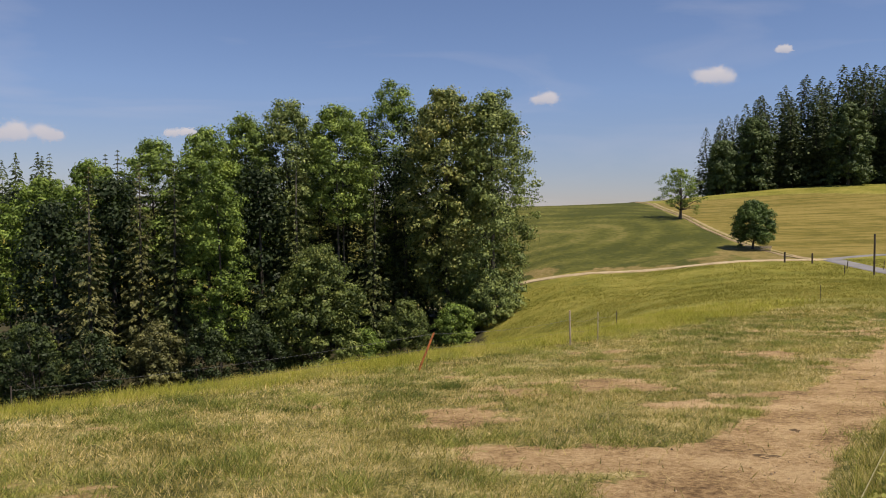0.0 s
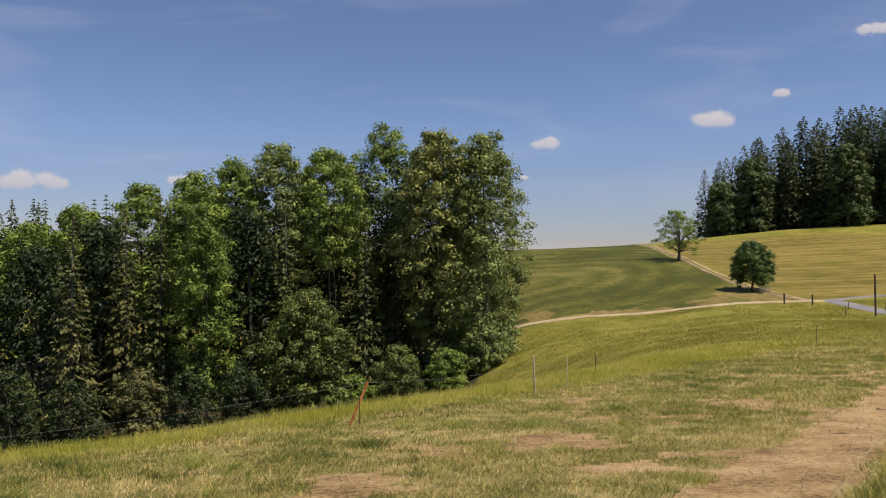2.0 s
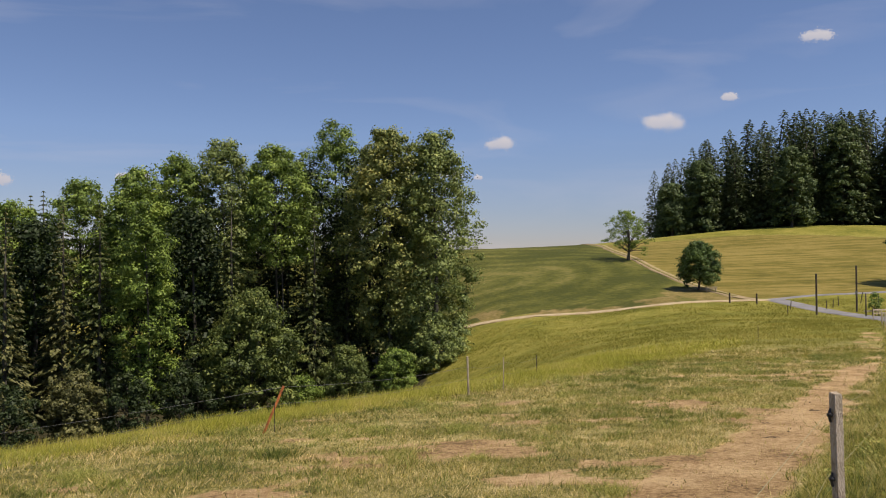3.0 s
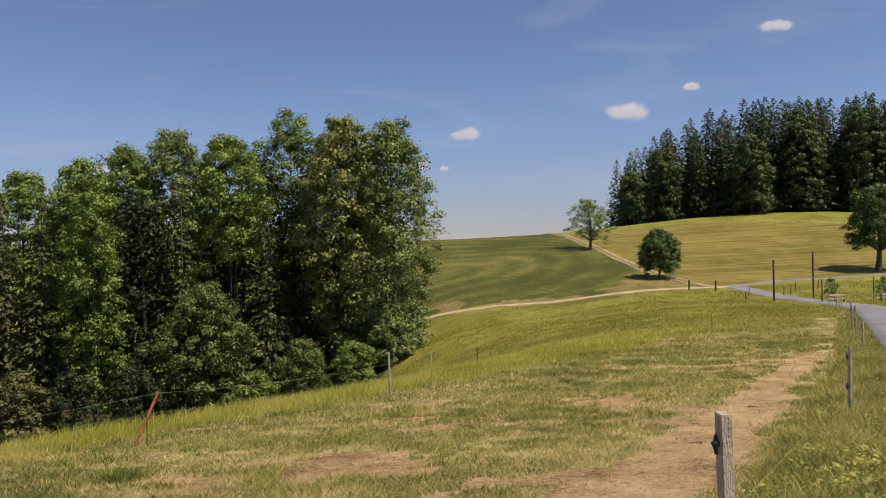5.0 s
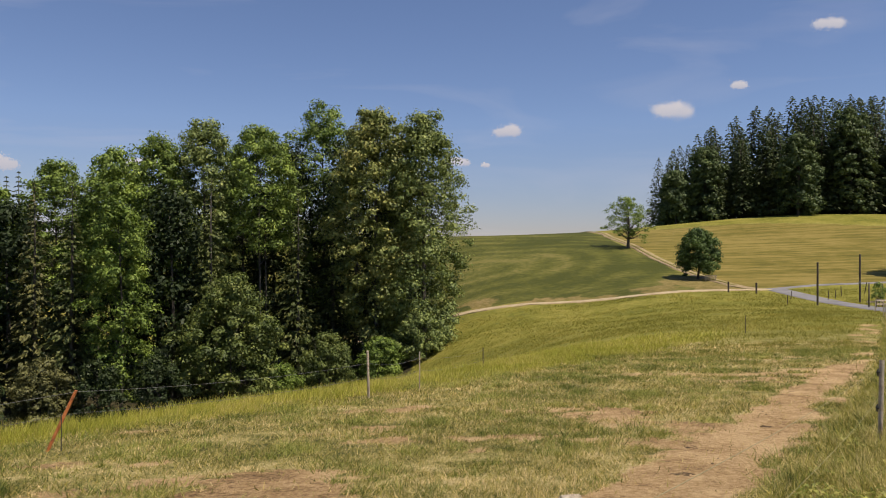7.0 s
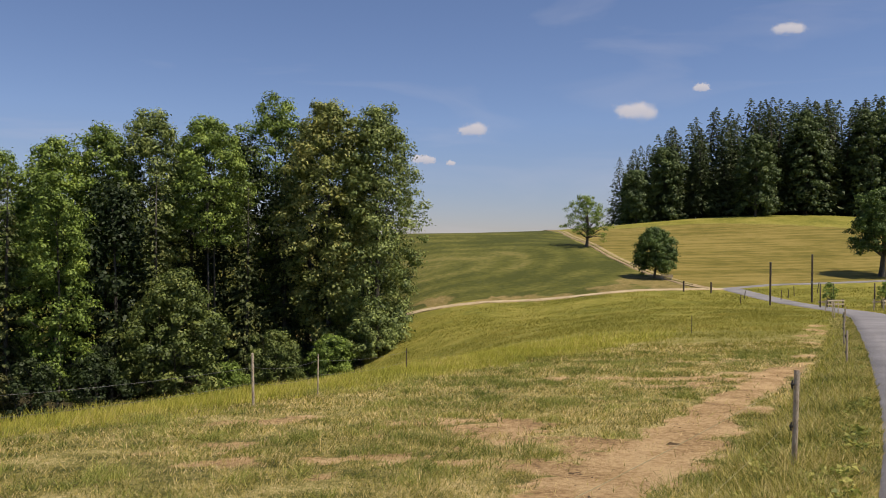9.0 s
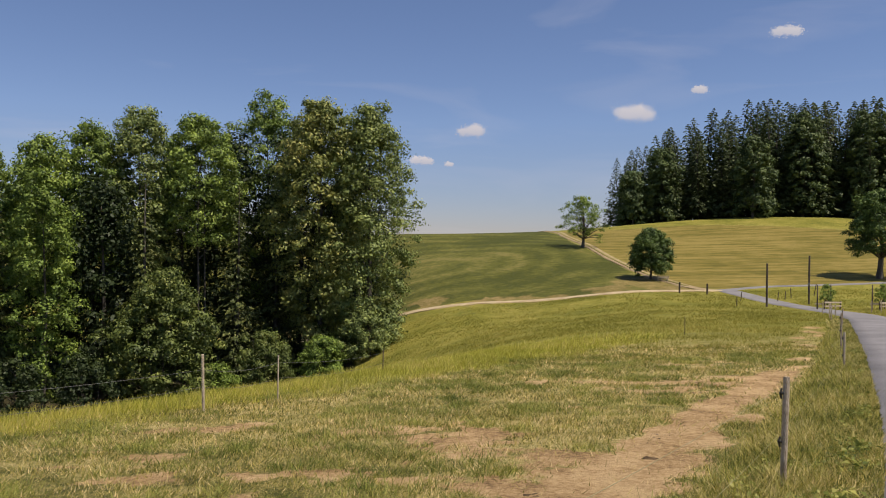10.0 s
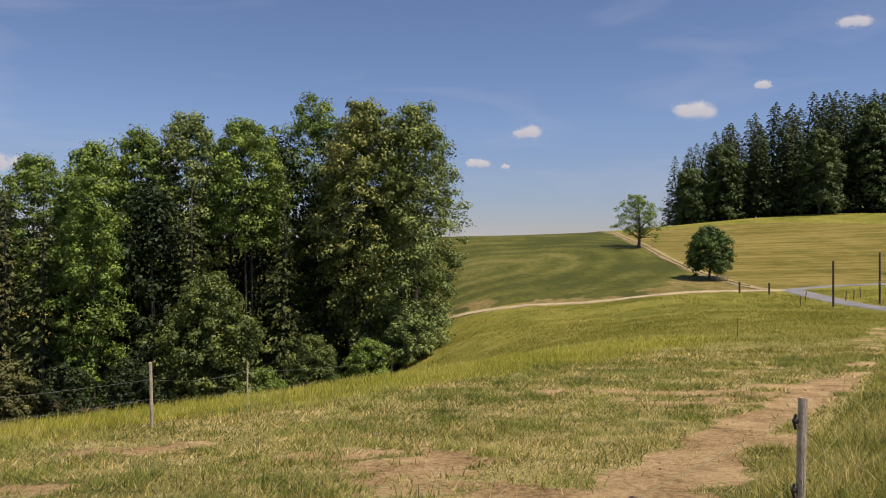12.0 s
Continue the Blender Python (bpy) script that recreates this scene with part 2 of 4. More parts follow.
def off_line(x, y, line):
    """Signed distance to a polyline in the plan (left of its run is positive)."""
    best = np.full(np.shape(x), 1e9)
    sign = np.ones(np.shape(x))
    for (ax, ay), (bx, by) in zip(line[:-1], line[1:]):
        dx, dy = bx - ax, by - ay
        t = np.clip(((x - ax) * dx + (y - ay) * dy) / (dx * dx + dy * dy), 0, 1)
        d = np.hypot(x - ax - t * dx, y - ay - t * dy)
        s = np.where(dx * (y - ay) - dy * (x - ax) >= 0, 1, -1)
        sign = np.where(d < best, s, sign)
        best = np.minimum(best, d)
    return best * sign


def curve_points(line, step=1.0):
    """A smooth run of points through the corners of a line in the plan."""
    P = [np.array(p, float) for p in line]
    out = []
    for i in range(len(P) - 1):
        a, b, c, d = P[max(i - 1, 0)], P[i], P[i + 1], P[min(i + 2, len(P) - 1)]
        n = max(2, int(np.hypot(*(c - b)) / step))
        for k in range(n):
            t = k / n
            out.append(0.5 * (2 * b + (c - a) * t + (2 * a - 5 * b + 4 * c - d) * t * t + (3 * b - a - 3 * c + d) * t ** 3))
    out.append(P[-1])
    return np.array(out)


# ---- the plan ----
FENCE = [(-13.0, -19.0), (5.1, 7.6), (10.72, 15.35), (19.3, 28.0), (23.6, 35.0), (28.6, 43.0), (34.0, 51.5), (41.0, 63.5)]
ROAD_EDGE = [(-14.0, -21.5), (0.55, -0.35), (5.82, 7.05), (10.75, 14.0), (13.95, 18.7), (17.5, 24.2), (23.2, 33.2), (31.5, 46.6), (40.5, 61.5), (47.5, 75.0), (52.0, 88.0), (53.3, 100.0), (54.0, 113.0)]
COW_TRACK = [(-4.0, -3.0), (1.0, 4.3), (2.15, 6.2), (3.35, 8.05), (4.9, 10.1), (6.55, 12.2), (8.3, 14.7), (9.6, 16.7), (11.2, 19.1), (13.0, 21.8), (14.6, 23.8), (17.0, 27.4), (20.0, 31.4), (27.3, 43.6), (35.2, 55.8)]
GRAVEL_PATH = [(-14.0, 137.0), (2.0, 127.5), (10.5, 121.7), (16.5, 116.8), (23.0, 114.3), (31.0, 111.6), (39.0, 110.5), (47.0, 111.4), (54.5, 112.5)]
FARM_TRACK = [(53.0, 112.2), (51.8, 117.0), (51.2, 125.0), (50.6, 133.0), (50.2, 141.0), (50.2, 153.0), (51.0, 168.0), (52.2, 190.0), (54.0, 206.0), (55.0, 230.0)]
SIDE_ROAD = [(54.5, 112.5), (62.7, 116.0), (70.0, 117.0), (80.0, 118.4), (100.0, 122.0), (130.0, 128.0)]
ROAD_WIDTH = 3.1


def ground_z(x, y):
    x, y = np.asarray(x, float), np.asarray(y, float)
    run = np.interp(y, (-60, 0, 25, 45, 70, 95, 115, 130, 165, 200, 225, 300, 600), (5.0, -0.186, -2.37, -3.7, -4.35, -4.9, -4.0, -2.7, 2.0, 4.7, 5.3, 3.5, -10.0))
    soft = np.interp(y + 6, (-60, 0, 25, 45, 70, 95, 115, 130, 165, 200, 225, 300, 600), (5.0, -0.186, -2.37, -3.7, -4.35, -4.9, -4.0, -2.7, 2.0, 4.7, 5.3, 3.5, -10.0))
    soft2 = np.interp(y - 6, (-60, 0, 25, 45, 70, 95, 115, 130, 165, 200, 225, 300, 600), (5.0, -0.186, -2.37, -3.7, -4.35, -4.9, -4.0, -2.7, 2.0, 4.7, 5.3, 3.5, -10.0))
    z = (run * 2 + soft + soft2) / 4
    z = z + 0.024 * np.clip(x, -60, 60) * (1 - smooth01((y - 40) / 50))
    z = z + 6.0 * np.exp(-((x - 125) / 60) ** 2 - ((y - 245) / 65) ** 2)
    z = z + 0.02 * np.clip(x - 55, 0, 80) * smooth01((y - 60) / 40)
    s = -0.772 * (x + 8.4) + 0.635 * (y - 14.2) + 3.8
    depth = 1.6 * (1 - smooth01((x - 24) / 20)) + 10.5 / (1 + np.exp((x - 7.2) / 5.3))
    z = z - depth * smooth01(s / 34) * (1 - 0.95 * smooth01((y - 165) / 45))
    # the road lies on a low bank
    z = z + 0.14 * smooth01(-off_line(x, y, FENCE) / 0.7) * smooth01((60 - y) / 20)
    z = z + 0.05 * (layered(x, y, 2.5, 3) - 0.5) * smooth01((40 - np.abs(y - 15)) / 20)
    return z


def gz(x, y):
    return float(ground_z(np.array([x]), np.array([y]))[0])


def bare(x, y):
    """How bare the trodden soil of the pasture is, 0 to 1."""
    d = np.abs(off_line(x, y, COW_TRACK))
    width = np.interp(y, (0, 7, 12, 16, 20, 25, 32, 45), (0.80, 0.76, 0.70, 0.58, 0.52, 0.48, 0.40, 0.65))
    n = layered(x, y, 0.8, 11)
    track = smooth01((width + (n - 0.5) * 0.55 - d) / 0.40 + 0.5) * (0.72 + 0.5 * layered(x, y, 0.45, 14)) * (1 - smooth01((y - 27) / 4) * smooth01((layered(x, y, 1.3, 17) - 0.36) / 0.2))
    inside = off_line(x, y, FENCE) > 0.8
    near = np.exp(-((off_line(x, y, COW_TRACK) - 1.6) / 3.6) ** 2) * inside * smooth01((38 - y) / 12)
    flat = layered(x * 0.62 + y * 0.1, y * 1.5, 1.7, 21) * 0.75 + layered(x, y, 0.4, 23) * 0.25
    patch = smooth01((flat - 0.64 + 0.13 * near) / 0.12) * smooth01((near - 0.08) / 0.3) * 0.95
    field = smooth01((layered(x * 0.7, y * 1.5, 1.5, 31) - 0.66) / 0.10) * 0.75 * inside * smooth01((30 - y) / 8)
    return np.clip(np.maximum(np.maximum(track, patch), field), 0, 1)


def axis(fine0, fine1, step, lo, hi, cap):
    a = list(np.arange(fine0, fine1 + step / 2, step))
    s = step
    while a[-1] < hi:
        s = min(s * 1.07, cap if a[-1] < 320 else 60)
        a.append(a[-1] + s)
    b, s = [], step
    p = fine0
    while p > lo:
        s = min(s * 1.07, cap if p > -150 else 60)
        p -= s
        b.append(p)
    return np.array(b[::-1] + a)


# ---- ground, one sheet to the horizon ----
gx, gy = axis(-7, 17, 0.21, -2500, 2500, 3.2), axis(4, 27, 0.21, -600, 3000, 3.2)
X, Y = np.meshgrid(gx, gy)
Z = ground_z(X, Y)
DIRT = bare(X, Y)
Z = Z - 0.03 * DIRT + 0.03 * DIRT * layered(X, Y, 0.5, 51)
me = bpy.data.meshes.new("ground")
nx, ny = len(gx), len(gy)
me.vertices.add(nx * ny)
me.vertices.foreach_set("co", np.stack([X, Y, Z], -1).astype(np.float32).ravel())
i0 = (np.arange(ny - 1)[:, None] * nx + np.arange(nx - 1)[None, :]).ravel()
quad = np.stack([i0, i0 + 1, i0 + nx + 1, i0 + nx], -1).astype(np.int32)
me.loops.add(quad.size)
me.loops.foreach_set("vertex_index", quad.ravel())
me.polygons.add(len(quad))
me.polygons.foreach_set("loop_start", np.arange(0, quad.size, 4, dtype=np.int32))
me.polygons.foreach_set("use_smooth", np.ones(len(quad), dtype=bool))
me.update(calc_edges=True)

east_of_track = -off_line(X, Y, FARM_TRACK)
beyond_side = off_line(X, Y, SIDE_ROAD)
mown = smooth01(east_of_track / 1.5) * smooth01((beyond_side - 0.5) / 1.5) * (Y > 100)
mown = mown * smooth01((205 - np.clip(0.75 * (X - 88), 0, 45) - Y + 3 * layered(X, Y, 9.0, 7)) / 3)
dry = smooth01((off_line(X, Y, GRAVEL_PATH) - 0.3) / 1.0) * smooth01((12 - off_line(X, Y, GRAVEL_PATH)) / 9) * (X < 51)
dry = np.maximum(dry * smooth01((layered(X, Y, 4.0, 41) - 0.3) / 0.3), np.exp(-((X - 47.5) / 5.0) ** 2 - ((Y - 121.5) / 6.0) ** 2) * 1.3)
dry = np.maximum(dry, 0.8 * np.exp(-((off_line(X, Y, GRAVEL_PATH) + 1.6) / 1.6) ** 2) * layered(X, Y, 2.0, 43) * (X < 52))
hill = smooth01((off_line(X, Y, GRAVEL_PATH) - 1.0) / 2) * smooth01((-east_of_track - 0.5) / 1.5) * (Y > 100)
tall = smooth01((-0.772 * (X + 8.4) + 0.635 * (Y - 14.2) + 4.4) / 3.6) * smooth01((62 - Y) / 25) * (off_line(X, Y, FENCE) > 1)
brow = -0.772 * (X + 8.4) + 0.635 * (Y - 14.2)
# ground inside the wood, coloured a darker brown
wood_ground = smooth01((brow - 9) / 6) * smooth01((7.5 - X) / 5) * (Y > 20) * (Y < 135)
tall = tall * smooth01((12 - brow) / 5)
meadow = smooth01((Y - 35) / 20) * (1 - mown) * (1 - hill)
for key, val in (("dirt", DIRT), ("mown", mown), ("hill", hill), ("tall", tall), ("meadow", meadow), ("wood_ground", wood_ground), ("dry", np.clip(dry, 0, 1))):
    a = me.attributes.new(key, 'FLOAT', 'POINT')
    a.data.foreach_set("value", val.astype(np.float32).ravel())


def ground_material():
    m = bpy.data.materials.new("pasture_ground")
    m.use_nodes = True
    nt = m.node_tree
    b = nt.nodes["Principled BSDF"]
    b.inputs["Roughness"].default_value, b.inputs["Specular IOR Level"].default_value = 0.9, 0.15
    tc = nt.nodes.new("ShaderNodeTexCoord")

    def noise_at(scale, detail=6, stretch=(1, 1, 1), turn=0, rough=0.6):
        mp = nt.nodes.new("ShaderNodeMapping")
        mp.inputs["Scale"].default_value = stretch
        mp.inputs["Rotation"].default_value = (0, 0, turn)
        nt.links.new(tc.outputs["Object"], mp.inputs[0])
        n = nt.nodes.new("ShaderNodeTexNoise")
        n.inputs["Scale"].default_value, n.inputs["Detail"].default_value, n.inputs["Roughness"].default_value = scale, detail, rough
        nt.links.new(mp.outputs[0], n.inputs[0])
        return n.outputs[0]

    def ramp(src, stops):
        r = nt.nodes.new("ShaderNodeValToRGB")
        el = r.color_ramp.elements
        while len(el) < len(stops):
            el.new(0.5)
        for e, (p, c) in zip(el, stops):
            e.position, e.color = p, (*c, 1)
        nt.links.new(src, r.inputs[0])
        return r.outputs[0]

    def mix(fac, a, c):
        x = nt.nodes.new("ShaderNodeMix")
        x.data_type = 'RGBA'
        nt.links.new(fac, x.inputs[0])
        nt.links.new(a, x.inputs[6])
        nt.links.new(c, x.inputs[7])
        return x.outputs[2]

    def attr(key):
        a = nt.nodes.new("ShaderNodeAttribute")
        a.attribute_name = key
        return a.outputs["Fac"]

    def math_node(op, a, c):
        x = nt.nodes.new("ShaderNodeMath")
        x.operation = op
        for i, v in enumerate((a, c)):
            if isinstance(v, (int, float)):
                x.inputs[i].default_value = v
            else:
                nt.links.new(v, x.inputs[i])
        return x.outputs[0]

    def ragged(key, amount, scale):
        v = math_node('ADD', attr(key), math_node('MULTIPLY', math_node('SUBTRACT', noise_at(scale, 5), 0.5), amount))
        r = nt.nodes.new("ShaderNodeMapRange")
        r.interpolation_type = 'SMOOTHSTEP'
        r.inputs[1].default_value, r.inputs[2].default_value = 0.35, 0.65
        nt.links.new(v, r.inputs[0])
        return r.outputs[0]

    broad, mid, fine = noise_at(0.22, 4), noise_at(1.6, 6), noise_at(18, 8, rough=0.8)
    mixed = math_node('ADD', math_node('MULTIPLY', broad, 0.2), math_node('ADD', math_node('MULTIPLY', mid, 0.32), math_node('MULTIPLY', fine, 0.48)))
    # lowest stops: dark thatch, with shade between tufts put into the colour
    pasture = ramp(mixed, ((0.40, (0.040, 0.045, 0.012)), (0.46, (0.135, 0.130, 0.030)), (0.52, (0.32, 0.275, 0.085)), (0.59, (0.62, 0.49, 0.24))))
    soil = ramp(math_node('ADD', math_node('MULTIPLY', noise_at(1.1, 5), 0.4), math_node('MULTIPLY', noise_at(12, 9, rough=0.8), 0.6)),
                ((0.35, (0.075, 0.044, 0.02)), (0.42, (0.22, 0.137, 0.06)), (0.48, (0.39, 0.255, 0.115)), (0.57, (0.56, 0.395, 0.20))))
    lush = ramp(math_node('ADD', math_node('MULTIPLY', noise_at(0.12, 5), 0.4), math_node('ADD', math_node('MULTIPLY', noise_at(0.9, 5), 0.3), math_node('MULTIPLY', noise_at(4.0, 6), 0.3))),
                ((0.38, (0.10, 0.11, 0.014)), (0.49, (0.20, 0.19, 0.028)), (0.62, (0.33, 0.28, 0.065))))
    ripe = ramp(math_node('ADD', math_node('MULTIPLY', noise_at(0.4, 5), 0.5), math_node('MULTIPLY', noise_at(9, 5), 0.5)),
                ((0.36, (0.22, 0.24, 0.03)), (0.50, (0.36, 0.34, 0.055)), (0.64, (0.50, 0.42, 0.12))))
    # cut rows of the hay field, a little wavy
    rows = math_node('ADD', math_node('MULTIPLY', noise_at(0.55, 4, (0.035, 1.0, 1), radians(-12)), 0.45),
                     math_node('ADD', math_node('MULTIPLY', noise_at(0.10, 5), 0.25), math_node('MULTIPLY', noise_at(1.3, 5, (0.25, 1.0, 1), radians(-12)), 0.35)))
    hay = ramp(rows, ((0.42, (0.108, 0.096, 0.016)), (0.50, (0.158, 0.132, 0.024)), (0.58, (0.255, 0.198, 0.052))))
    # mowing arcs on the round hill
    mp = nt.nodes.new("ShaderNodeMapping")
    mp.inputs["Location"].default_value = (-16.0, -152.0, 0)
    nt.links.new(tc.outputs["Object"], mp.inputs[0])
    wv = nt.nodes.new("ShaderNodeTexWave")
    wv.wave_type, wv.rings_direction = 'RINGS', 'Z'
    wv.inputs["Scale"].default_value, wv.inputs["Distortion"].default_value = 0.045, 6.0
    wv.inputs["Detail"].default_value, wv.inputs["Detail Scale"].default_value = 4, 0.6
    nt.links.new(mp.outputs[0], wv.inputs[0])
    arcs = math_node('ADD', math_node('MULTIPLY', math_node('MULTIPLY', wv.outputs["Fac"], noise_at(0.07, 4)), 0.15), math_node('ADD', math_node('MULTIPLY', noise_at(0.035, 5), 0.55), math_node('MULTIPLY', noise_at(0.9, 6), 0.33)))
    round_hill = ramp(arcs, ((0.42, (0.062, 0.070, 0.012)), (0.51, (0.105, 0.108, 0.019)), (0.60, (0.185, 0.165, 0.045))))
    col = mix(attr("meadow"), pasture, lush)
    col = mix(ragged("tall", 0.5, 0.8), col, ripe)
    col = mix(ragged("hill", 0.3, 0.5), col, round_hill)
    col = mix(ragged("mown", 0.3, 0.5), col, hay)
    parched = ramp(math_node('ADD', math_node('MULTIPLY', noise_at(0.25, 5), 0.5), math_node('MULTIPLY', noise_at(2.0, 6), 0.5)), ((0.38, (0.13, 0.11, 0.03)), (0.5, (0.24, 0.18, 0.06)), (0.62, (0.36, 0.26, 0.11))))
    col = mix(math_node('MULTIPLY', ragged("dry", 0.9, 0.6), 0.75), col, parched)
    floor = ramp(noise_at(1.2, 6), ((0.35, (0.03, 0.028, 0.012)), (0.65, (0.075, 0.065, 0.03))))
    col = mix(ragged("wood_ground", 0.5, 0.5), col, floor)
    col = mix(ragged("dirt", 1.5, 8.0), col, soil)
    nt.links.new(col, b.inputs["Base Color"])
    bp = nt.nodes.new("ShaderNodeBump")
    bp.inputs["Strength"].default_value, bp.inputs["Distance"].default_value = 0.9, 0.05
    nt.links.new(math_node('ADD', fine, math_node('MULTIPLY', noise_at(6, 4), 1.2)), bp.inputs["Height"])
    nt.links.new(bp.outputs[0], b.inputs["Normal"])
    return m


me.materials.append(ground_material())
tagged(new("ground", me), label="sloping cow pasture with trodden soil, meadow and mown hills", category="ground", kind="structure")


def strip(name, line, left, right, mat, label, lift=0.04, step=0.8, ragged=0.0, crown=0.0):
    """A road laid along a line; left and right are offsets from it."""
    P = curve_points(line, step)
    T = np.gradient(P, axis=0)
    T /= np.linalg.norm(T, axis=1)[:, None]
    N = np.stack([-T[:, 1], T[:, 0]], -1)
    k = 7
    V, Fc = [], []
    for i, (p, n) in enumerate(zip(P, N)):
        for j in range(k):
            u = (0.0, 0.025, 0.2, 0.5, 0.8, 0.975, 1.0)[j]
            w = left + (right - left) * u
            if j in (0, k - 1):
                w += ragged * (float(layered(np.array([p[0] * 1.0]), np.array([p[1] + 31 * j]), 1.7, 5)[0]) - 0.5)
            q = p - n * w
            edge = -0.12 if j in (0, k - 1) else crown * (1 - (2 * u - 1) ** 2)
            V.append((q[0], q[1], gz(q[0], q[1]) + lift + edge))
    for i in range(len(P) - 1):
        for j in range(k - 1):
            a = i * k + j
            Fc.append((a, a + 1, a + k + 1, a + k))
    ob = new(name, list_mesh(name, V, Fc))
    ob.data.materials.append(mat)
    return tagged(ob, label=label, category="road", kind="structure")


strip("road", ROAD_EDGE, 0.0, ROAD_WIDTH, M_ASPHALT, "narrow grey asphalt farm road along the pasture fence", lift=0.05, ragged=0.10, crown=0.03)
strip("side_road", SIDE_ROAD, -0.6, 0.6, M_ASPHALT, "narrow grey asphalt lane between the meadows", lift=0.10, ragged=0.3)
strip("gravel_path", GRAVEL_PATH, -0.8, 0.8, M_GRAVEL, "pale gravel path below the round hill", lift=0.10, ragged=0.5)
strip("farm_track", FARM_TRACK, -1.0, 1.0, M_TRACK, "pale gravel farm track with worn wheel lanes climbing the hill", lift=0.10, ragged=0.7)
strip("track_grass_strip", FARM_TRACK[1:], -0.22, 0.22, M_STRIP, "dry grass strip between the wheel lanes of the farm track", lift=0.19, ragged=0.5)


# ---- trees ----
def leaf_cards(centres, normals, size, spread=0.38):
    """Diamond leaves sitting at centres, roughly facing normals."""
    n = len(centres)
    nrm = normals + rng.normal(0, spread, (n, 3))
    nrm /= np.linalg.norm(nrm, axis=1)[:, None] + 1e-9
    u = np.cross(nrm, rng.normal(0, 1, (n, 3)))
    u /= np.linalg.norm(u, axis=1)[:, None] + 1e-9
    v = np.cross(nrm, u)
    s = (size * rng.uniform(0.6, 1.4, n))[:, None]
    bend = nrm * s * 0.18
    return np.stack([centres - u * s * 0.5 - bend, centres - v * s * 0.3, centres + u * s * 0.5 - bend, centres + v * s * 0.3], 1)


def crown_points(height, base, profile, clumps, per, clump_size, lean=(0, 0), lumpy=0.25):
    """Sprays of leaves inside a crown outline: boughs first, then flattened sprays along each bough's outer half."""
    hs, rs = zip(*profile)
    C, L, Nn = [], [], []
    ph = rng.uniform(0, 6.28, 6)
    hh = base + (height - base) * np.linspace(0, 1, 200)
    weight = (np.interp(np.linspace(0, 1, 200), hs, rs) + 0.12) * (1 + 0.9 * smooth01((np.linspace(0, 1, 200) - 0.6) / 0.3))
    weight = np.cumsum(weight / weight.sum())
    boughs = max(8, clumps // 4)
    for i in range(boughs):
        h = float(np.interp((i + rng.uniform(0, 1)) / boughs, weight, hh))
        t = (h - base) / (height - base)
        a = i * 2.39996 + rng.normal(0, 0.25)
        wob = 1 + lumpy * (math.sin(2 * a + ph[0] + 5 * t) * 0.5 + math.sin(3 * a + ph[1] + 9 * t) * 0.5 + math.sin(5 * a + ph[2] - 14 * t) * 0.4)
        reach = np.interp(t, hs, rs) * wob * rng.uniform(0.84, 1.10)
        for k in range(4):
            f = rng.uniform(0.30, 1.0) ** 0.55 if t < 0.75 else rng.uniform(0.0, 1.0) ** 0.6
            aa = a + rng.normal(0, 0.30)
            r = reach * f
            rise = rng.normal(0, 0.6) * clump_size - 0.22 * reach * (f - 0.6)
            z = min(h + rise, height - 0.2 * clump_size)
            c = np.array([r * math.cos(aa) + lean[0] * t, r * math.sin(aa) + lean[1] * t, z])
            cs = clump_size * rng.uniform(0.5, 1.15) * (1 - 0.22 * max(0.0, (t - 0.6) / 0.4))
            out = np.array([math.cos(aa), math.sin(aa), 0.0])
            d = rng.normal(0, 1, (per, 3))
            d[:, 2] = d[:, 2] * 0.9 + 0.2
            d /= np.linalg.norm(d, axis=1)[:, None]
            q = i * 4 + k
            rad = cs * (1.05 - 0.5 * rng.uniform(0, 1, per) ** 1.5 + 0.16 * np.abs(rng.normal(0, 1, per)))[:, None] * (1 + 0.30 * np.sin(d[:, 0] * 8 + q) * np.cos(d[:, 1] * 7 + 2 * q) + 0.15 * np.sin(d[:, 2] * 13 + q))[:, None]
            p = d * rad * np.array([1, 1, 0.62 + 0.28 * float(smooth01((t - 0.5) / 0.4))])
            along = p @ out
            p[:, 2] -= (0.16 * np.clip(along, 0, None) ** 2 / cs + 0.10 * along) * (1 - 0.7 * float(smooth01((t - 0.5) / 0.4)))
            L.append(c + p)
            Nn.append(d * 1.0 + np.array([0, 0, 0.30]) + out * 0.15)
            C.append(c)
    return np.array(C), np.concatenate(L), np.concatenate(Nn)


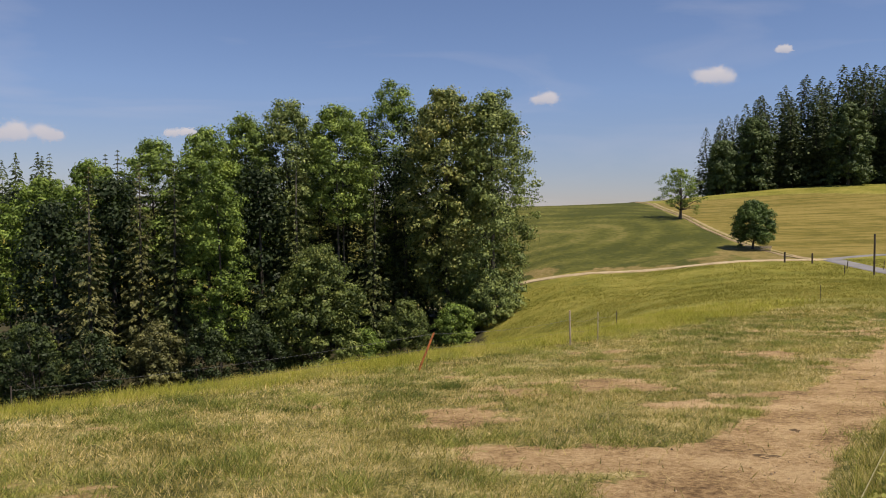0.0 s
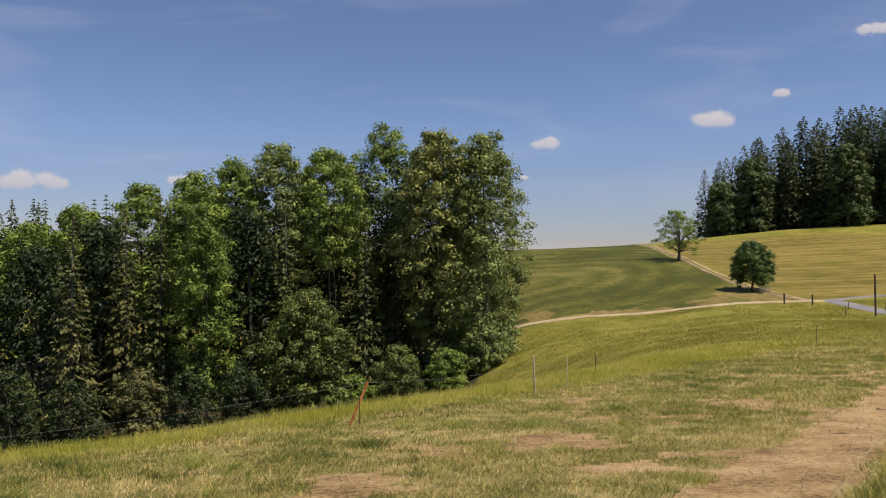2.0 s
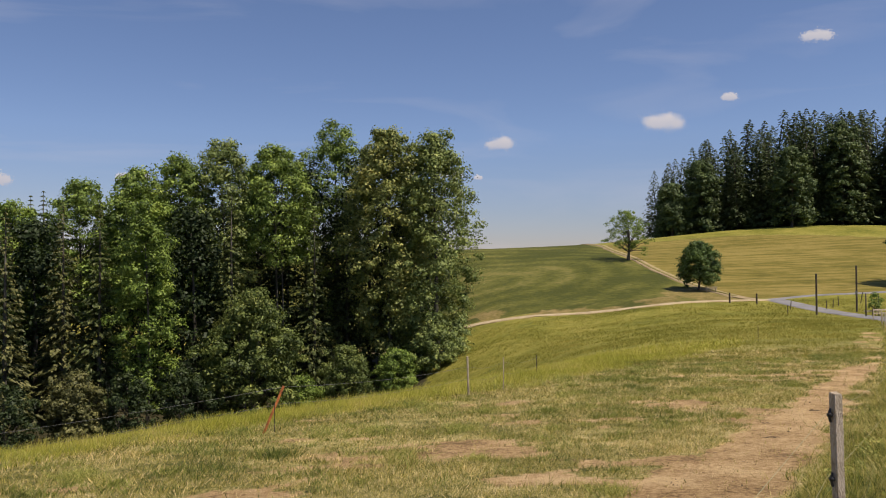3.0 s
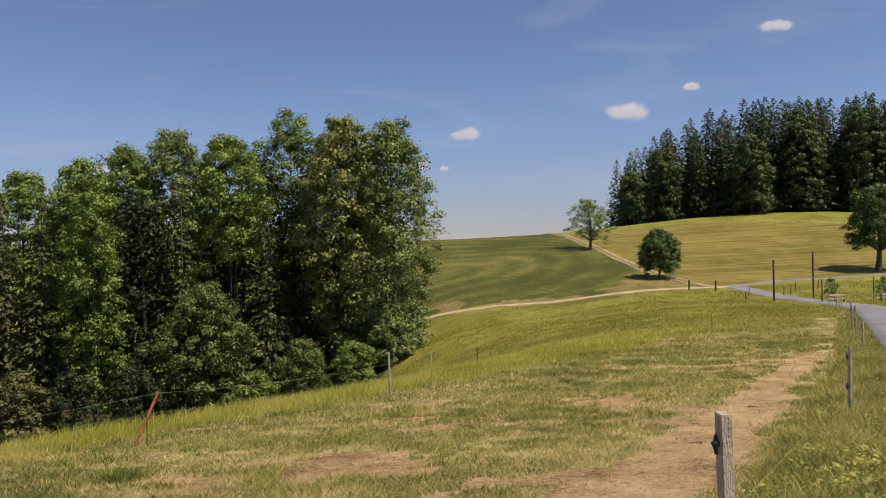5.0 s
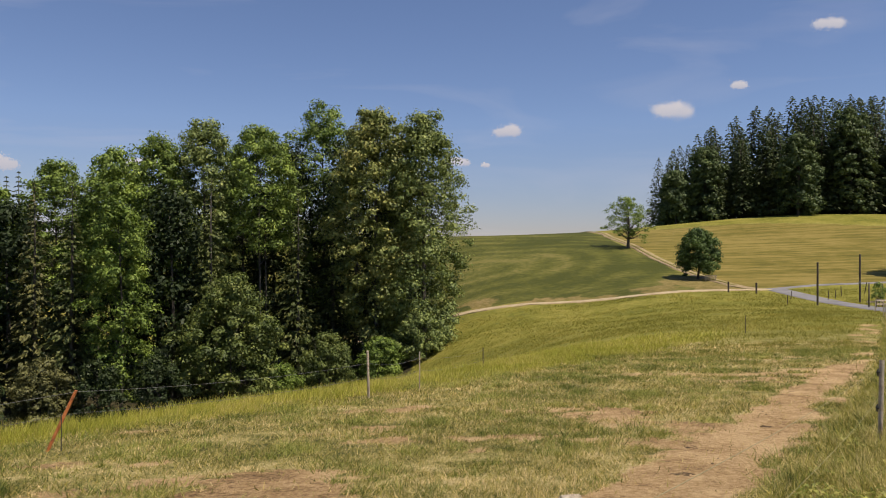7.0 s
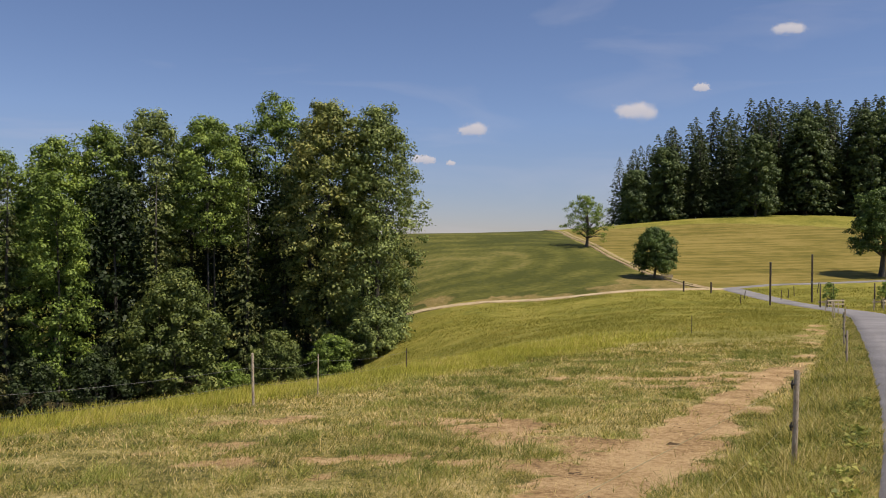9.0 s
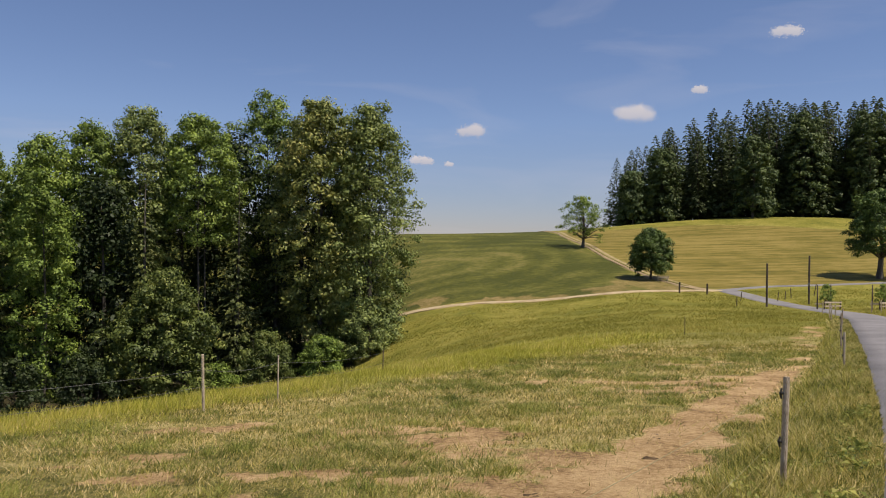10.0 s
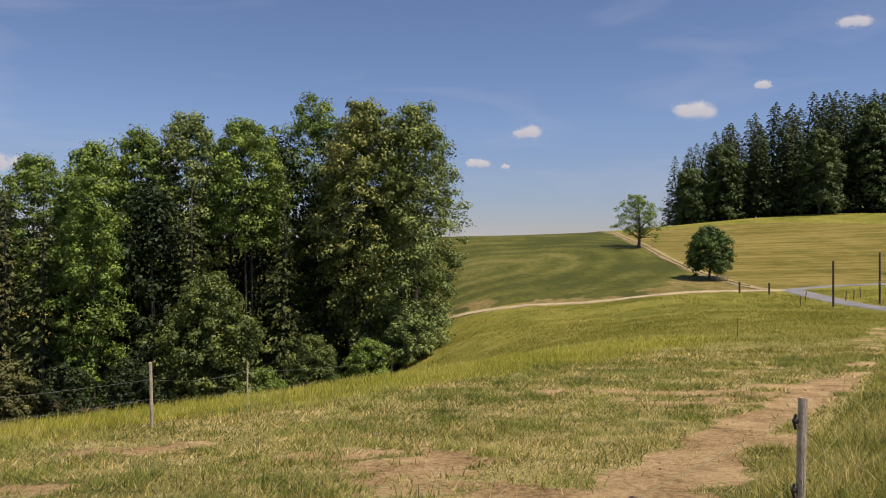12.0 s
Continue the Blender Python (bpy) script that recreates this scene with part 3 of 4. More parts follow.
def wood_mesh(height, radius, crown_base, targets, lean=(0, 0), stems=1):
    V, Fc = [], []
    for k in range(stems):
        ox, oy = (rng.uniform(-0.8, 0.8, 2) * (stems > 1))
        pts, rad = [], []
        for i in range(8):
            t = i / 7
            pts.append((ox * (1 + t) + lean[0] * t + math.sin(t * 4 + k) * 0.25, oy * (1 + t) + lean[1] * t + math.cos(t * 3 + k) * 0.2, -0.4 + t * (height * 0.9 + 0.4)))
            rad.append(radius * ((1 - t) ** 0.8 * 0.92 + 0.05) * (1.35 if i == 0 else 1) / math.sqrt(stems))
        tube_into(V, Fc, pts, rad, 8)
    for c in targets:
        h0 = max(crown_base * 0.75, c[2] - np.hypot(c[0], c[1]) * rng.uniform(0.5, 0.9) - 0.5)
        h0 = min(h0, height * 0.8)
        t = h0 / height
        s = np.array([lean[0] * t, lean[1] * t, h0])
        mid = (s + c) / 2 + np.array([0, 0, 0.06 * np.linalg.norm(c - s)])
        r = radius * 0.33 * (1 - t) + 0.02
        tube_into(V, Fc, [s, s * 0.6 + mid * 0.4, mid, c * 0.6 + mid * 0.4, c], [r, r * 0.8, r * 0.6, r * 0.4, r * 0.15], 5, cap=False)
    return list_mesh("trunk", V, Fc)


ROUND = ((0, 0.4), (0.15, 0.8), (0.4, 1.0), (0.65, 0.96), (0.85, 0.74), (1, 0.28))
TALL = ((0, 0.5), (0.2, 0.82), (0.5, 1.0), (0.75, 0.92), (0.92, 0.66), (1, 0.30))
MANTLE = ((0, 0.85), (0.2, 0.95), (0.5, 1.0), (0.8, 0.88), (0.93, 0.64), (1, 0.28))


def broadleaf(name, x, y, height, radius, mat, label, category, profile=TALL, crown=0.25, clumps=130, per=70, clump=1.5, leaf=0.42,
              trunk=0.3, limbs=22, lean=(0, 0), stems=1, group="", z=None, lumpy=0.16, sink=0.0):
    zz = (gz(x, y) if z is None else z) - sink
    t = thing(name, pose(x, y, zz, rz=0), label, category, group)
    prof = tuple((h, r * radius) for h, r in profile)
    clumps, per, clump, leaf = int(clumps * 2.2), int(per * 1.12), clump * 0.76, leaf * 0.80
    C, L, Nn = crown_points(height - clump * 0.5, crown * height, prof, clumps, per, clump, lean, lumpy)
    soft = Nn + rng.normal(0, 0.16, Nn.shape)
    soft /= np.linalg.norm(soft, axis=1)[:, None]
    part("crown", poly_mesh("crown", leaf_cards(L, Nn, leaf), 4, mat, soft), mat, t)
    part("trunk", wood_mesh(height, trunk, crown * height, C[rng.permutation(len(C))[:limbs]], lean, stems), M_BARK, t)
    return t


def spruce_mesh(height, radius, tiers, per_tier, cards, card, droop=0.35, bare_to=0.08, gaps=0.15, taper=0.85):
    """Needle sprays on drooping whorls of branches."""
    out = []
    for i in range(tiers):
        t = i / (tiers - 1)
        h = height * (bare_to + (0.985 - bare_to) * t)
        r = radius * (1 - t) ** taper * rng.uniform(0.8, 1.12) + height * 0.006
        n = max(3, int(per_tier * (1 - 0.55 * t)))
        a0 = rng.uniform(0, 6.28)
        for k in range(n):
            if rng.uniform() < gaps:
                continue
            a = a0 + 2 * math.pi * k / n + rng.normal(0, 0.15)
            rr = r * rng.uniform(0.65, 1.15)
            m = max(2, int(cards * (0.35 + 0.65 * (1 - t))))
            f = rng.uniform(0.15, 1.0, m) ** 0.7
            side = rng.normal(0, 0.16, m) * rr * (1.1 - f)
            zz = h + rng.normal(0, 0.85) * height / tiers * (1 - t) - droop * rr * f ** 1.5 + 0.12 * rr * (f > 0.8) + rng.normal(0, height * 0.0027, m) * (1.05 - t)
            ca, sa = math.cos(a), math.sin(a)
            c = np.stack([ca * f * rr - sa * side, sa * f * rr + ca * side, zz], -1)
            # each spray hangs outward along its branch
            along = np.stack([np.full(m, ca), np.full(m, sa), -droop * (0.6 + f)], -1) + rng.normal(0, 0.3, (m, 3))
            along /= np.linalg.norm(along, axis=1)[:, None]
            wide = np.cross(along, np.array([0, 0, 1.0]) + rng.normal(0, 0.35, (m, 3)))
            wide /= np.linalg.norm(wide, axis=1)[:, None] + 1e-9
            s = (card * rng.uniform(0.7, 1.3, m) * (1.1 - 0.45 * t))[:, None]
            out.append(np.stack([c - along * s * 0.5, c + wide * s * 0.28 - along * s * 0.05, c + along * s * 0.6 - np.array([0, 0, 0.12]) * s, c - wide * s * 0.28 - along * s * 0.05], 1))
    return np.concatenate(out)


def spruce(name, x, y, height, radius, mat, label, tiers=46, per_tier=12, cards=30, card=0.42, group="", bare_to=0.08, z=None, droop=0.35, gaps=0.15, taper=0.85):
    t = thing(name, pose(x, y, gz(x, y) if z is None else z, rz=float(rng.uniform(0, 360))), label, "tree", group)
    part("crown", poly_mesh("crown", spruce_mesh(height, radius, tiers, per_tier, cards, card, droop, bare_to, gaps, taper), 4, mat), mat, t)
    V, Fc = [], []
    tube_into(V, Fc, [(0, 0, -0.5), (0.05, 0, height * 0.3), (0, 0.05, height * 0.7), (0, 0, height * 0.98)], [height * 0.012, height * 0.009, height * 0.005, height * 0.0008], 7)
    part("trunk", list_mesh("trunk", V, Fc), M_BARK, t)
    return t


def to_top(x, y, top):
    return top - gz(x, y)

# the wood in the hollow, nearest row; heights follow the tops against the sky
WOOD = "trees of the wood in the hollow"
# x, y, top, radius, kind
broadleaf("maple_tree", 0.3, 108.0, to_top(0.3, 108, 19.8), 6.2, M_LEAF_SEED, "tall maple with brownish seed clusters at the wood's edge", "tree", TALL, 0.12, 190, 80, 1.7, 0.45, 0.4, group=WOOD)
broadleaf("ash_tree", 6.4, 106.5, to_top(6.4, 106.5, 19.2), 5.6, M_LEAF_MAPLE, "tall grey-green broadleaf tree with drooping outer branches", "tree", MANTLE, 0.06, 190, 80, 1.6, 0.42, 0.38, group=WOOD)
broadleaf("ash_tree", -7.6, 119.0, to_top(-7.6, 119, 22.6), 5.0, M_LEAF_ASH, "tall light green ash with a loose crown", "tree", MANTLE, 0.2, 130, 70, 1.5, 0.42, 0.36, group=WOOD)
broadleaf("ash_tree", -14.6, 109.0, to_top(-14.6, 109, 17.6), 5.6, M_LEAF_ASH, "tall light green ash with bare pale stems", "tree", ROUND, 0.52, 120, 75, 1.5, 0.42, 0.30, group=WOOD, stems=3, limbs=14)
broadleaf("maple_tree", -21.6, 108.0, to_top(-21.6, 108, 18.2), 4.2, M_LEAF_MAPLE, "tall dark green maple in the wood", "tree", TALL, 0.15, 150, 75, 1.5, 0.42, 0.35, group=WOOD)
broadleaf("ash_tree", -26.5, 92.0, to_top(-26.5, 92, 9.0), 3.6, M_LEAF_BRIGHT, "slender young ash with bright green leaves", "tree", TALL, 0.1, 120, 70, 1.2, 0.36, 0.2, group=WOOD, lumpy=0.4)
broadleaf("ash_tree", -31.5, 104.0, to_top(-31.5, 104, 14.0), 4.8, M_LEAF_ASH, "light green ash in the wood", "tree", ROUND, 0.4, 110, 70, 1.4, 0.42, 0.28, group=WOOD)
broadleaf("ash_tree", -38.5, 104.0, to_top(-38.5, 104, 12.4), 4.8, M_LEAF_ASH, "light green ash in the wood", "tree", ROUND, 0.4, 110, 70, 1.4, 0.42, 0.28, group=WOOD)
broadleaf("ash_tree", -26.6, 106.0, to_top(-26.6, 106, 16.0), 4.4, M_LEAF_ASH, "light green ash in the wood", "tree", TALL, 0.35, 110, 70, 1.4, 0.42, 0.28, group=WOOD)
broadleaf("ash_tree", -45.5, 101.0, to_top(-45.5, 101, 9.6), 4.6, M_LEAF_BRIGHT, "light green ash in the wood", "tree", ROUND, 0.35, 110, 70, 1.4, 0.42, 0.28, group=WOOD)
broadleaf("ash_tree", -52.0, 102.0, to_top(-52, 102, 7.4), 5.0, M_LEAF_BRIGHT, "leafy green ash at the edge of the wood", "tree", ROUND, 0.3, 110, 70, 1.5, 0.42, 0.28, group=WOOD)
broadleaf("ash_tree", -58.0, 98.0, to_top(-58, 98, 5.5), 5.0, M_LEAF_BRIGHT, "leafy green ash at the edge of the wood", "tree", ROUND, 0.2, 110, 70, 1.5, 0.42, 0.28, group=WOOD)
BUSH = ((0, 0.7), (0.3, 1.0), (0.6, 0.95), (0.85, 0.6), (1, 0.2))
SPRUCE_LABEL = "tall dark spruce with hanging needle branches in the wood"
spruce("spruce", -39.2, 86.5, to_top(-39.2, 86.5, 7.8), 3.6, M_NEEDLE_BROWN, "tall spruce with brownish thinning needles at the wood's edge", group=WOOD, gaps=0.3)
spruce("spruce", -44.0, 106.0, to_top(-44, 106, 11.4), 3.4, M_NEEDLE, SPRUCE_LABEL, group=WOOD)
spruce("spruce", -46.5, 108.0, to_top(-46.5, 108, 11.0), 3.2, M_NEEDLE, SPRUCE_LABEL, group=WOOD)
spruce("spruce", -32.0, 93.0, to_top(-32, 93, 9.0), 3.6, M_NEEDLE, SPRUCE_LABEL, group=WOOD, gaps=0.2, bare_to=0.14)
spruce("spruce", -36.5, 94.0, to_top(-36.5, 94, 9.0), 3.4, M_NEEDLE_BROWN, "spruce with brownish needles and bare lower trunk", group=WOOD, gaps=0.3, bare_to=0.2)
spruce("spruce", -19.0, 101.0, to_top(-19, 101, 10.5), 3.8, M_NEEDLE, SPRUCE_LABEL, group=WOOD)
spruce("spruce", -5.5, 112.0, to_top(-5.5, 112, 12.0), 4.4, M_NEEDLE, SPRUCE_LABEL, group=WOOD)
spruce("spruce", -9.5, 107.0, to_top(-9.5, 107, 9.0), 4.0, M_NEEDLE, SPRUCE_LABEL, group=WOOD)
# second row fills the gaps; shade deep in the wood put into leaf colour
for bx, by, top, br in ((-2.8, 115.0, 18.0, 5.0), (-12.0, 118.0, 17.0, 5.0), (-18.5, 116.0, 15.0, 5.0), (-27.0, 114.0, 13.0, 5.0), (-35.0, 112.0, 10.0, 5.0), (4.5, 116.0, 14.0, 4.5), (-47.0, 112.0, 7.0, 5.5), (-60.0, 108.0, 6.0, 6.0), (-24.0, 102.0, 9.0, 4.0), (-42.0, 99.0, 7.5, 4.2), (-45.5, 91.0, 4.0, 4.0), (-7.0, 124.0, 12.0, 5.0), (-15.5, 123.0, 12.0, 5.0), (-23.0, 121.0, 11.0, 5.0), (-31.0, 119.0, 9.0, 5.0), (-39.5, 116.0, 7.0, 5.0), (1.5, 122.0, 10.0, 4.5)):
    broadleaf("beech_tree", bx, by, to_top(bx, by, top), br, M_LEAF_DEEP_SHADE, "filler beech deep in the wood, leaves darkened as shade", "tree", MANTLE, 0.04, 90, 34, 2.2, 0.62, 0.35, group=WOOD, limbs=8)
for bx, by in ((-95.0, 190.0), (-103.0, 200.0), (-108.0, 212.0), (-113.0, 208.0), (-120.0, 214.0)):
    spruce("spruce", bx, by, 19.0 - gz(bx, by) + float(rng.uniform(-2, 1.5)), 4.5, M_NEEDLE_FAR, "distant dark spruce rising behind the wood", tiers=22, per_tier=8, cards=7, card=1.3, group="distant spruces")

UNDER = "shrubs along the wood's edge"


def shrub(x, y, top, radius, mat, label, clumps=60, per=75, clump=0.9, leaf=0.3, name="shrub"):
    z0 = gz(x, y)
    return broadleaf(name, x, y, top - z0, radius, mat, label, "shrub", BUSH, 0.05, clumps, per, clump, leaf, 0.10, 12, stems=3, group=UNDER)


shrub(-15.5, 96.0, -1.4, 6.0, M_LEAF_BUSH, "large grey-green shrub with seed clusters at the wood's edge", 150, 80, 1.3, 0.4)
shrub(-5.0, 98.4, -8.3, 3.4, M_LEAF_BUSH, "rounded green hazel shrub at the wood's edge", 80)
shrub(1.4, 99.5, -9.0, 3.0, M_LEAF_BRIGHT, "light green hazel shrub at the wood's edge", 70)
shrub(-10.2, 96.0, -11.6, 2.6, M_LEAF_BRIGHT, "low light green shrub at the wood's edge", 50)
shrub(6.2, 101.5, -6.0, 3.4, M_LEAF_MAPLE, "grey-green shrub below the drooping tree", 80)
shrub(-31.0, 84.0, -9.3, 3.2, M_NEEDLE_BROWN, "bushy young spruce at the wood's edge", 80, 70, 0.9, 0.35)
shrub(-44.0, 82.0, -9.0, 3.4, M_LEAF_BUSH, "green shrub at the wood's edge", 60)

# shade under the trees is put into these shrubs' leaf colour
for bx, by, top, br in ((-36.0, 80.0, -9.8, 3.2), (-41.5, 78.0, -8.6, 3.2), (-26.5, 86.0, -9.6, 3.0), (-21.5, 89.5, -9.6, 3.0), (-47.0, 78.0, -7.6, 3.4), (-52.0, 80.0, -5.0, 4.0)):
    shrub(bx, by, top, br, M_LEAF_SHADE, "undergrowth shrub at the wood's edge, leaves darkened as shade", 44, 44, 0.95, 0.36)

# single trees on the hills
broadleaf("apple_tree", 49.0, 163.0, 10.4, 4.2, M_LEAF_ASH, "old fruit tree with an open crown beside the farm track", "tree", ((0, 0.6), (0.25, 1.0), (0.55, 0.95), (0.8, 0.75), (1, 0.3)), 0.22, 62, 46, 0.95, 0.34, 0.32, limbs=34, lumpy=0.55)
broadleaf("lime_tree", 49.4, 125.5, 7.9, 3.45, M_LEAF_LIME, "young lime tree with a dense round dark crown", "tree", ((0, 0.55), (0.2, 0.95), (0.45, 1.0), (0.7, 0.8), (0.88, 0.5), (1, 0.15)), 0.19, 150, 70, 0.85, 0.3, 0.2, limbs=14, lumpy=0.12)
broadleaf("walnut_tree", 85.6, 124.0, 14.0, 5.0, M_LEAF_LIME, "large spreading walnut tree with a forked trunk", "tree", ((0, 0.8), (0.2, 1.0), (0.5, 0.95), (0.8, 0.7), (1, 0.2)), 0.30, 150, 75, 1.15, 0.36, 0.5, limbs=45, lumpy=0.3)

# forest on the hill
HILL_FOREST = "spruces of the hill forest"
kinds = []
for k in range(5):
    a = spruce("spruce", 0, -400 - 20 * k, 1.0, 0.185, M_NEEDLE_FAR, "dark spruce of the hill forest", tiers=56, per_tier=9, cards=11, card=0.036, droop=0.22, group=HILL_FOREST, z=-60, gaps=0.08, bare_to=0.05, taper=0.58)
    kinds.append(a)
bpy.context.view_layer.update()
first = list(kinds)
for row in range(4):
    for k in range(27):
        u = k / 26
        x = 80 + u * 105 + rng.uniform(-2.4, 2.4) + row * 3
        y = 233 - u * 22 + row * 8 + rng.uniform(-2.5, 2.5) + 6 * (1 - u) * (1 - u)
        left_edge = 82 + row * 1.5
        if x < left_edge:
            continue
        lift = np.interp(x, (80, 86, 100, 125, 150, 185), (16, 24, 31, 38, 40, 41)) * (0.80 + 0.065 * row) * rng.uniform(0.955, 1.035)
        z = gz(x, y)
        m = pose(x, y, z, rz=float(rng.uniform(0, 360))) @ Matrix.Diagonal((lift * 1.1, lift * 1.1, lift, 1))
        if first:
            first.pop().matrix_basis = m
        else:
            k0 = kinds[int(rng.integers(5))]
            copy_thing(k0, m @ Matrix.Diagonal((1 / k0.scale[0], 1 / k0.scale[1], 1 / k0.scale[2], 1)))
for bx, by, bh, br in ((113.0, 220.0, 23.0, 6.0), (129.0, 222.0, 30.0, 6.5), (92.0, 234.0, 22.0, 5.5), (146.0, 218.0, 31.0, 6.5), (84.0, 236.0, 16.0, 4.5), (170.0, 212.0, 28.0, 7.0)):
    broadleaf("beech_tree", bx, by, bh, br, M_LEAF_HILL, "dark green beech at the hill forest's edge", "tree", MANTLE, 0.06, 110, 50, 1.8, 0.8, 0.35, group="beeches of the hill forest", limbs=6)


# ---- fences ----
def rough_post(name, x, y, height, side, mat, label, category="fence post", group="", tilt=(0, 0), knobs=(), square=True, sink=0.3):
    t = thing(name, pose(x, y, gz(x, y), tilt[0], tilt[1], float(rng.uniform(-15, 15))), label, category, group)
    bm = bmesh.new()
    segs = 9
    n = 4 if square else 10
    rings = []
    for i in range(segs + 1):
        z = -sink + (height + sink) * i / segs
        ring = []
        for k in range(n):
            a = 2 * math.pi * (k + 0.5) / n
            r = side * (0.707 if square else 0.5) * (1 + rng.normal(0, 0.025))
            ring.append(bm.verts.new((r * math.cos(a), r * math.sin(a), z + (rng.normal(0, 0.006) if i == segs else 0))))
        rings.append(ring)
    for a, b in zip(rings, rings[1:]):
        for k in range(n):
            bm.faces.new((a[k], a[(k + 1) % n], b[(k + 1) % n], b[k]))
    bm.faces.new(rings[-1])
    bm.normal_update()
    edges = [e for e in bm.edges if abs(e.verts[0].co.z - e.verts[1].co.z) > 0.02 or min(v.co.z for v in e.verts) > height - 0.03]
    bmesh.ops.bevel(bm, geom=edges, offset=side * 0.08, segments=2, affect='EDGES')
    part("post", bm, mat, t)
    for h in knobs:
        V, Fc = [], []
        tube_into(V, Fc, [(-side * 0.4, 0, h), (-side * 0.7, 0, h + 0.004), (-side * 1.0, 0, h)], [0.012, 0.02, 0.016], 10)
        tube_into(V, Fc, [(-side * 0.7, 0, h - 0.05), (-side * 0.85, 0, h), (-side * 0.7, 0, h + 0.05)], [0.009, 0.012, 0.008], 8)
        part("insulator", list_mesh("insulator", V, Fc), M_BLACK, t, "black plastic insulator")
    return t


ROADSIDE = "posts of the roadside pasture fence"
POST_H = (1.27, 1.10, 1.05, 1.40, 1.15, 1.1, 1.1)
for i, (x, y) in enumerate(FENCE[1:]):
    h = POST_H[i]
    rough_post("fence_post", x, y, h, 0.066 if i == 0 else 0.062, M_WOOD, "weathered grey wooden fence post with black insulators" if i < 3 else "weathered grey wooden fence post beside the road", group=ROADSIDE,
               tilt=(float(rng.uniform(-1.2, 1.2)), float(rng.uniform(-1.2, 1.2))), knobs=(h - 0.16, h - 0.62), square=i == 0)
for x, y, h in ((37.0, 57.5, 1.1), (39.0, 61.0, 1.1), (43.0, 67.5, 1.1), (46.3, 74.0, 1.1)):
    rough_post("fence_post", x, y, h, 0.07, M_WOOD, "thin grey wooden fence post beside the road", group=ROADSIDE, square=False)


def wire(name, pts, radius, mat, label, group, sag=0.03):
    t = thing(name, Matrix(), label, "fence wire", group)
    V, Fc = [], []
    for a, b in zip(pts[:-1], pts[1:]):
        a, b = Vector(a), Vector(b)
        run = [a.lerp(b, k / 8) - Vector((0, 0, sag * 4 * (k / 8) * (1 - k / 8))) for k in range(9)]
        tube_into(V, Fc, run, [radius] * 9, 5)
    part("strand", list_mesh("strand", V, Fc), mat, t)
    return t


def heads(drop):
    return [(x - 0.07, y + 0.05, gz(x, y) + h - drop) for (x, y), h in zip(FENCE[1:7], POST_H)]


start_hi = (FENCE[0][0], FENCE[0][1], gz(*FENCE[0]) + 1.0)
wire("fence_wire", [start_hi] + heads(0.16), 0.0018, M_WIRE, "pale electric fence rope between the roadside posts", "ropes of the roadside fence", sag=0.05)
wire("fence_wire", [(start_hi[0], start_hi[1], start_hi[2] - 0.45)] + heads(0.62), 0.0018, M_WIRE, "pale electric fence rope between the roadside posts", "ropes of the roadside fence", sag=0.07)

# lower fence along the hollow
LOWER = "posts of the lower pasture fence"
rough_post("fence_stake", 3.74, 23.1, 1.08, 0.055, M_WOOD, "thin weathered grey stake of the lower fence", group=LOWER, tilt=(0, -1.5), square=False)
rough_post("fence_stake", 4.9, 24.8, 0.95, 0.03, M_WOOD, "thin pale stake of the lower fence", group=LOWER, square=False)
rough_post("fence_stake", -0.66, 17.2, 0.95, 0.05, M_ORANGE, "leaning orange painted stake of the lower fence", group=LOWER, tilt=(-9, 22), square=False)
rough_post("fence_rod", -0.46, 17.2, 0.55, 0.014, M_BLACK, "thin black rod beside the orange stake", category="rod", square=False)
for x, y, h in ((-9.5, 16.5, 0.95), (7.2, 32.5, 0.8), (22.9, 47.4, 0.95)):
    rough_post("fence_stake", x, y, h, 0.035, M_DARKWOOD, "thin dark stake of the lower fence", group=LOWER, square=False)
low = [(-9.5, 16.5, 0.85), (-0.33, 17.42, 0.84), (3.72, 23.1, 0.80), (4.88, 24.8, 0.8), (7.2, 32.5, 0.7)]
wire("fence_wire", [(x, y, gz(x, y) + h) for x, y, h in low], 0.003, M_STEEL, "thin grey wire of the lower fence", "wires of the lower fence", sag=0.09)
wire("fence_wire", [(x, y, gz(x, y) + h - 0.32) for x, y, h in low], 0.0025, M_STEEL, "thin grey wire of the lower fence", "wires of the lower fence", sag=0.09)

# poles and posts round the junction
for x, y, top in ((50.3, 91.5, 0.0), (57.5, 95.5, 0.9)):
    z0 = gz(x, y)
    t = rough_post("wooden_pole", x, y, top - z0, 0.22, M_DARKWOOD, "dark wooden pole standing beside the road", category="pole", group="dark poles beside the road", square=False, sink=0.6)
    V, Fc = [], []
    tube_into(V, Fc, [(0, 0, top - z0 - 0.02), (0, 0, top - z0 + 0.03)], [0.13, 0.11], 10)
    part("cap", list_mesh("cap", V, Fc), M_BLACK, t, "dark weather cap")
    if x > 55:
        bm = bmesh.new()
        bmesh.ops.create_cube(bm, size=1, matrix=Matrix.LocRotScale((-0.06, -0.13, (top - z0) * 0.42), None, (0.26, 0.02, 0.34)))
        bmesh.ops.bevel(bm, geom=bm.edges[:], offset=0.006, segments=1, affect='EDGES')
        part("plate", bm, M_STEEL, t, "small pale metal plate")
for x, y, h in ((47.4, 109.0, 1.45), (50.4, 107.2, 1.45)):
    rough_post("path_post", x, y, h, 0.24, M_DARKWOOD, "stout dark wooden post beside the gravel path", category="post", group="stout posts at the path's mouth", square=False)
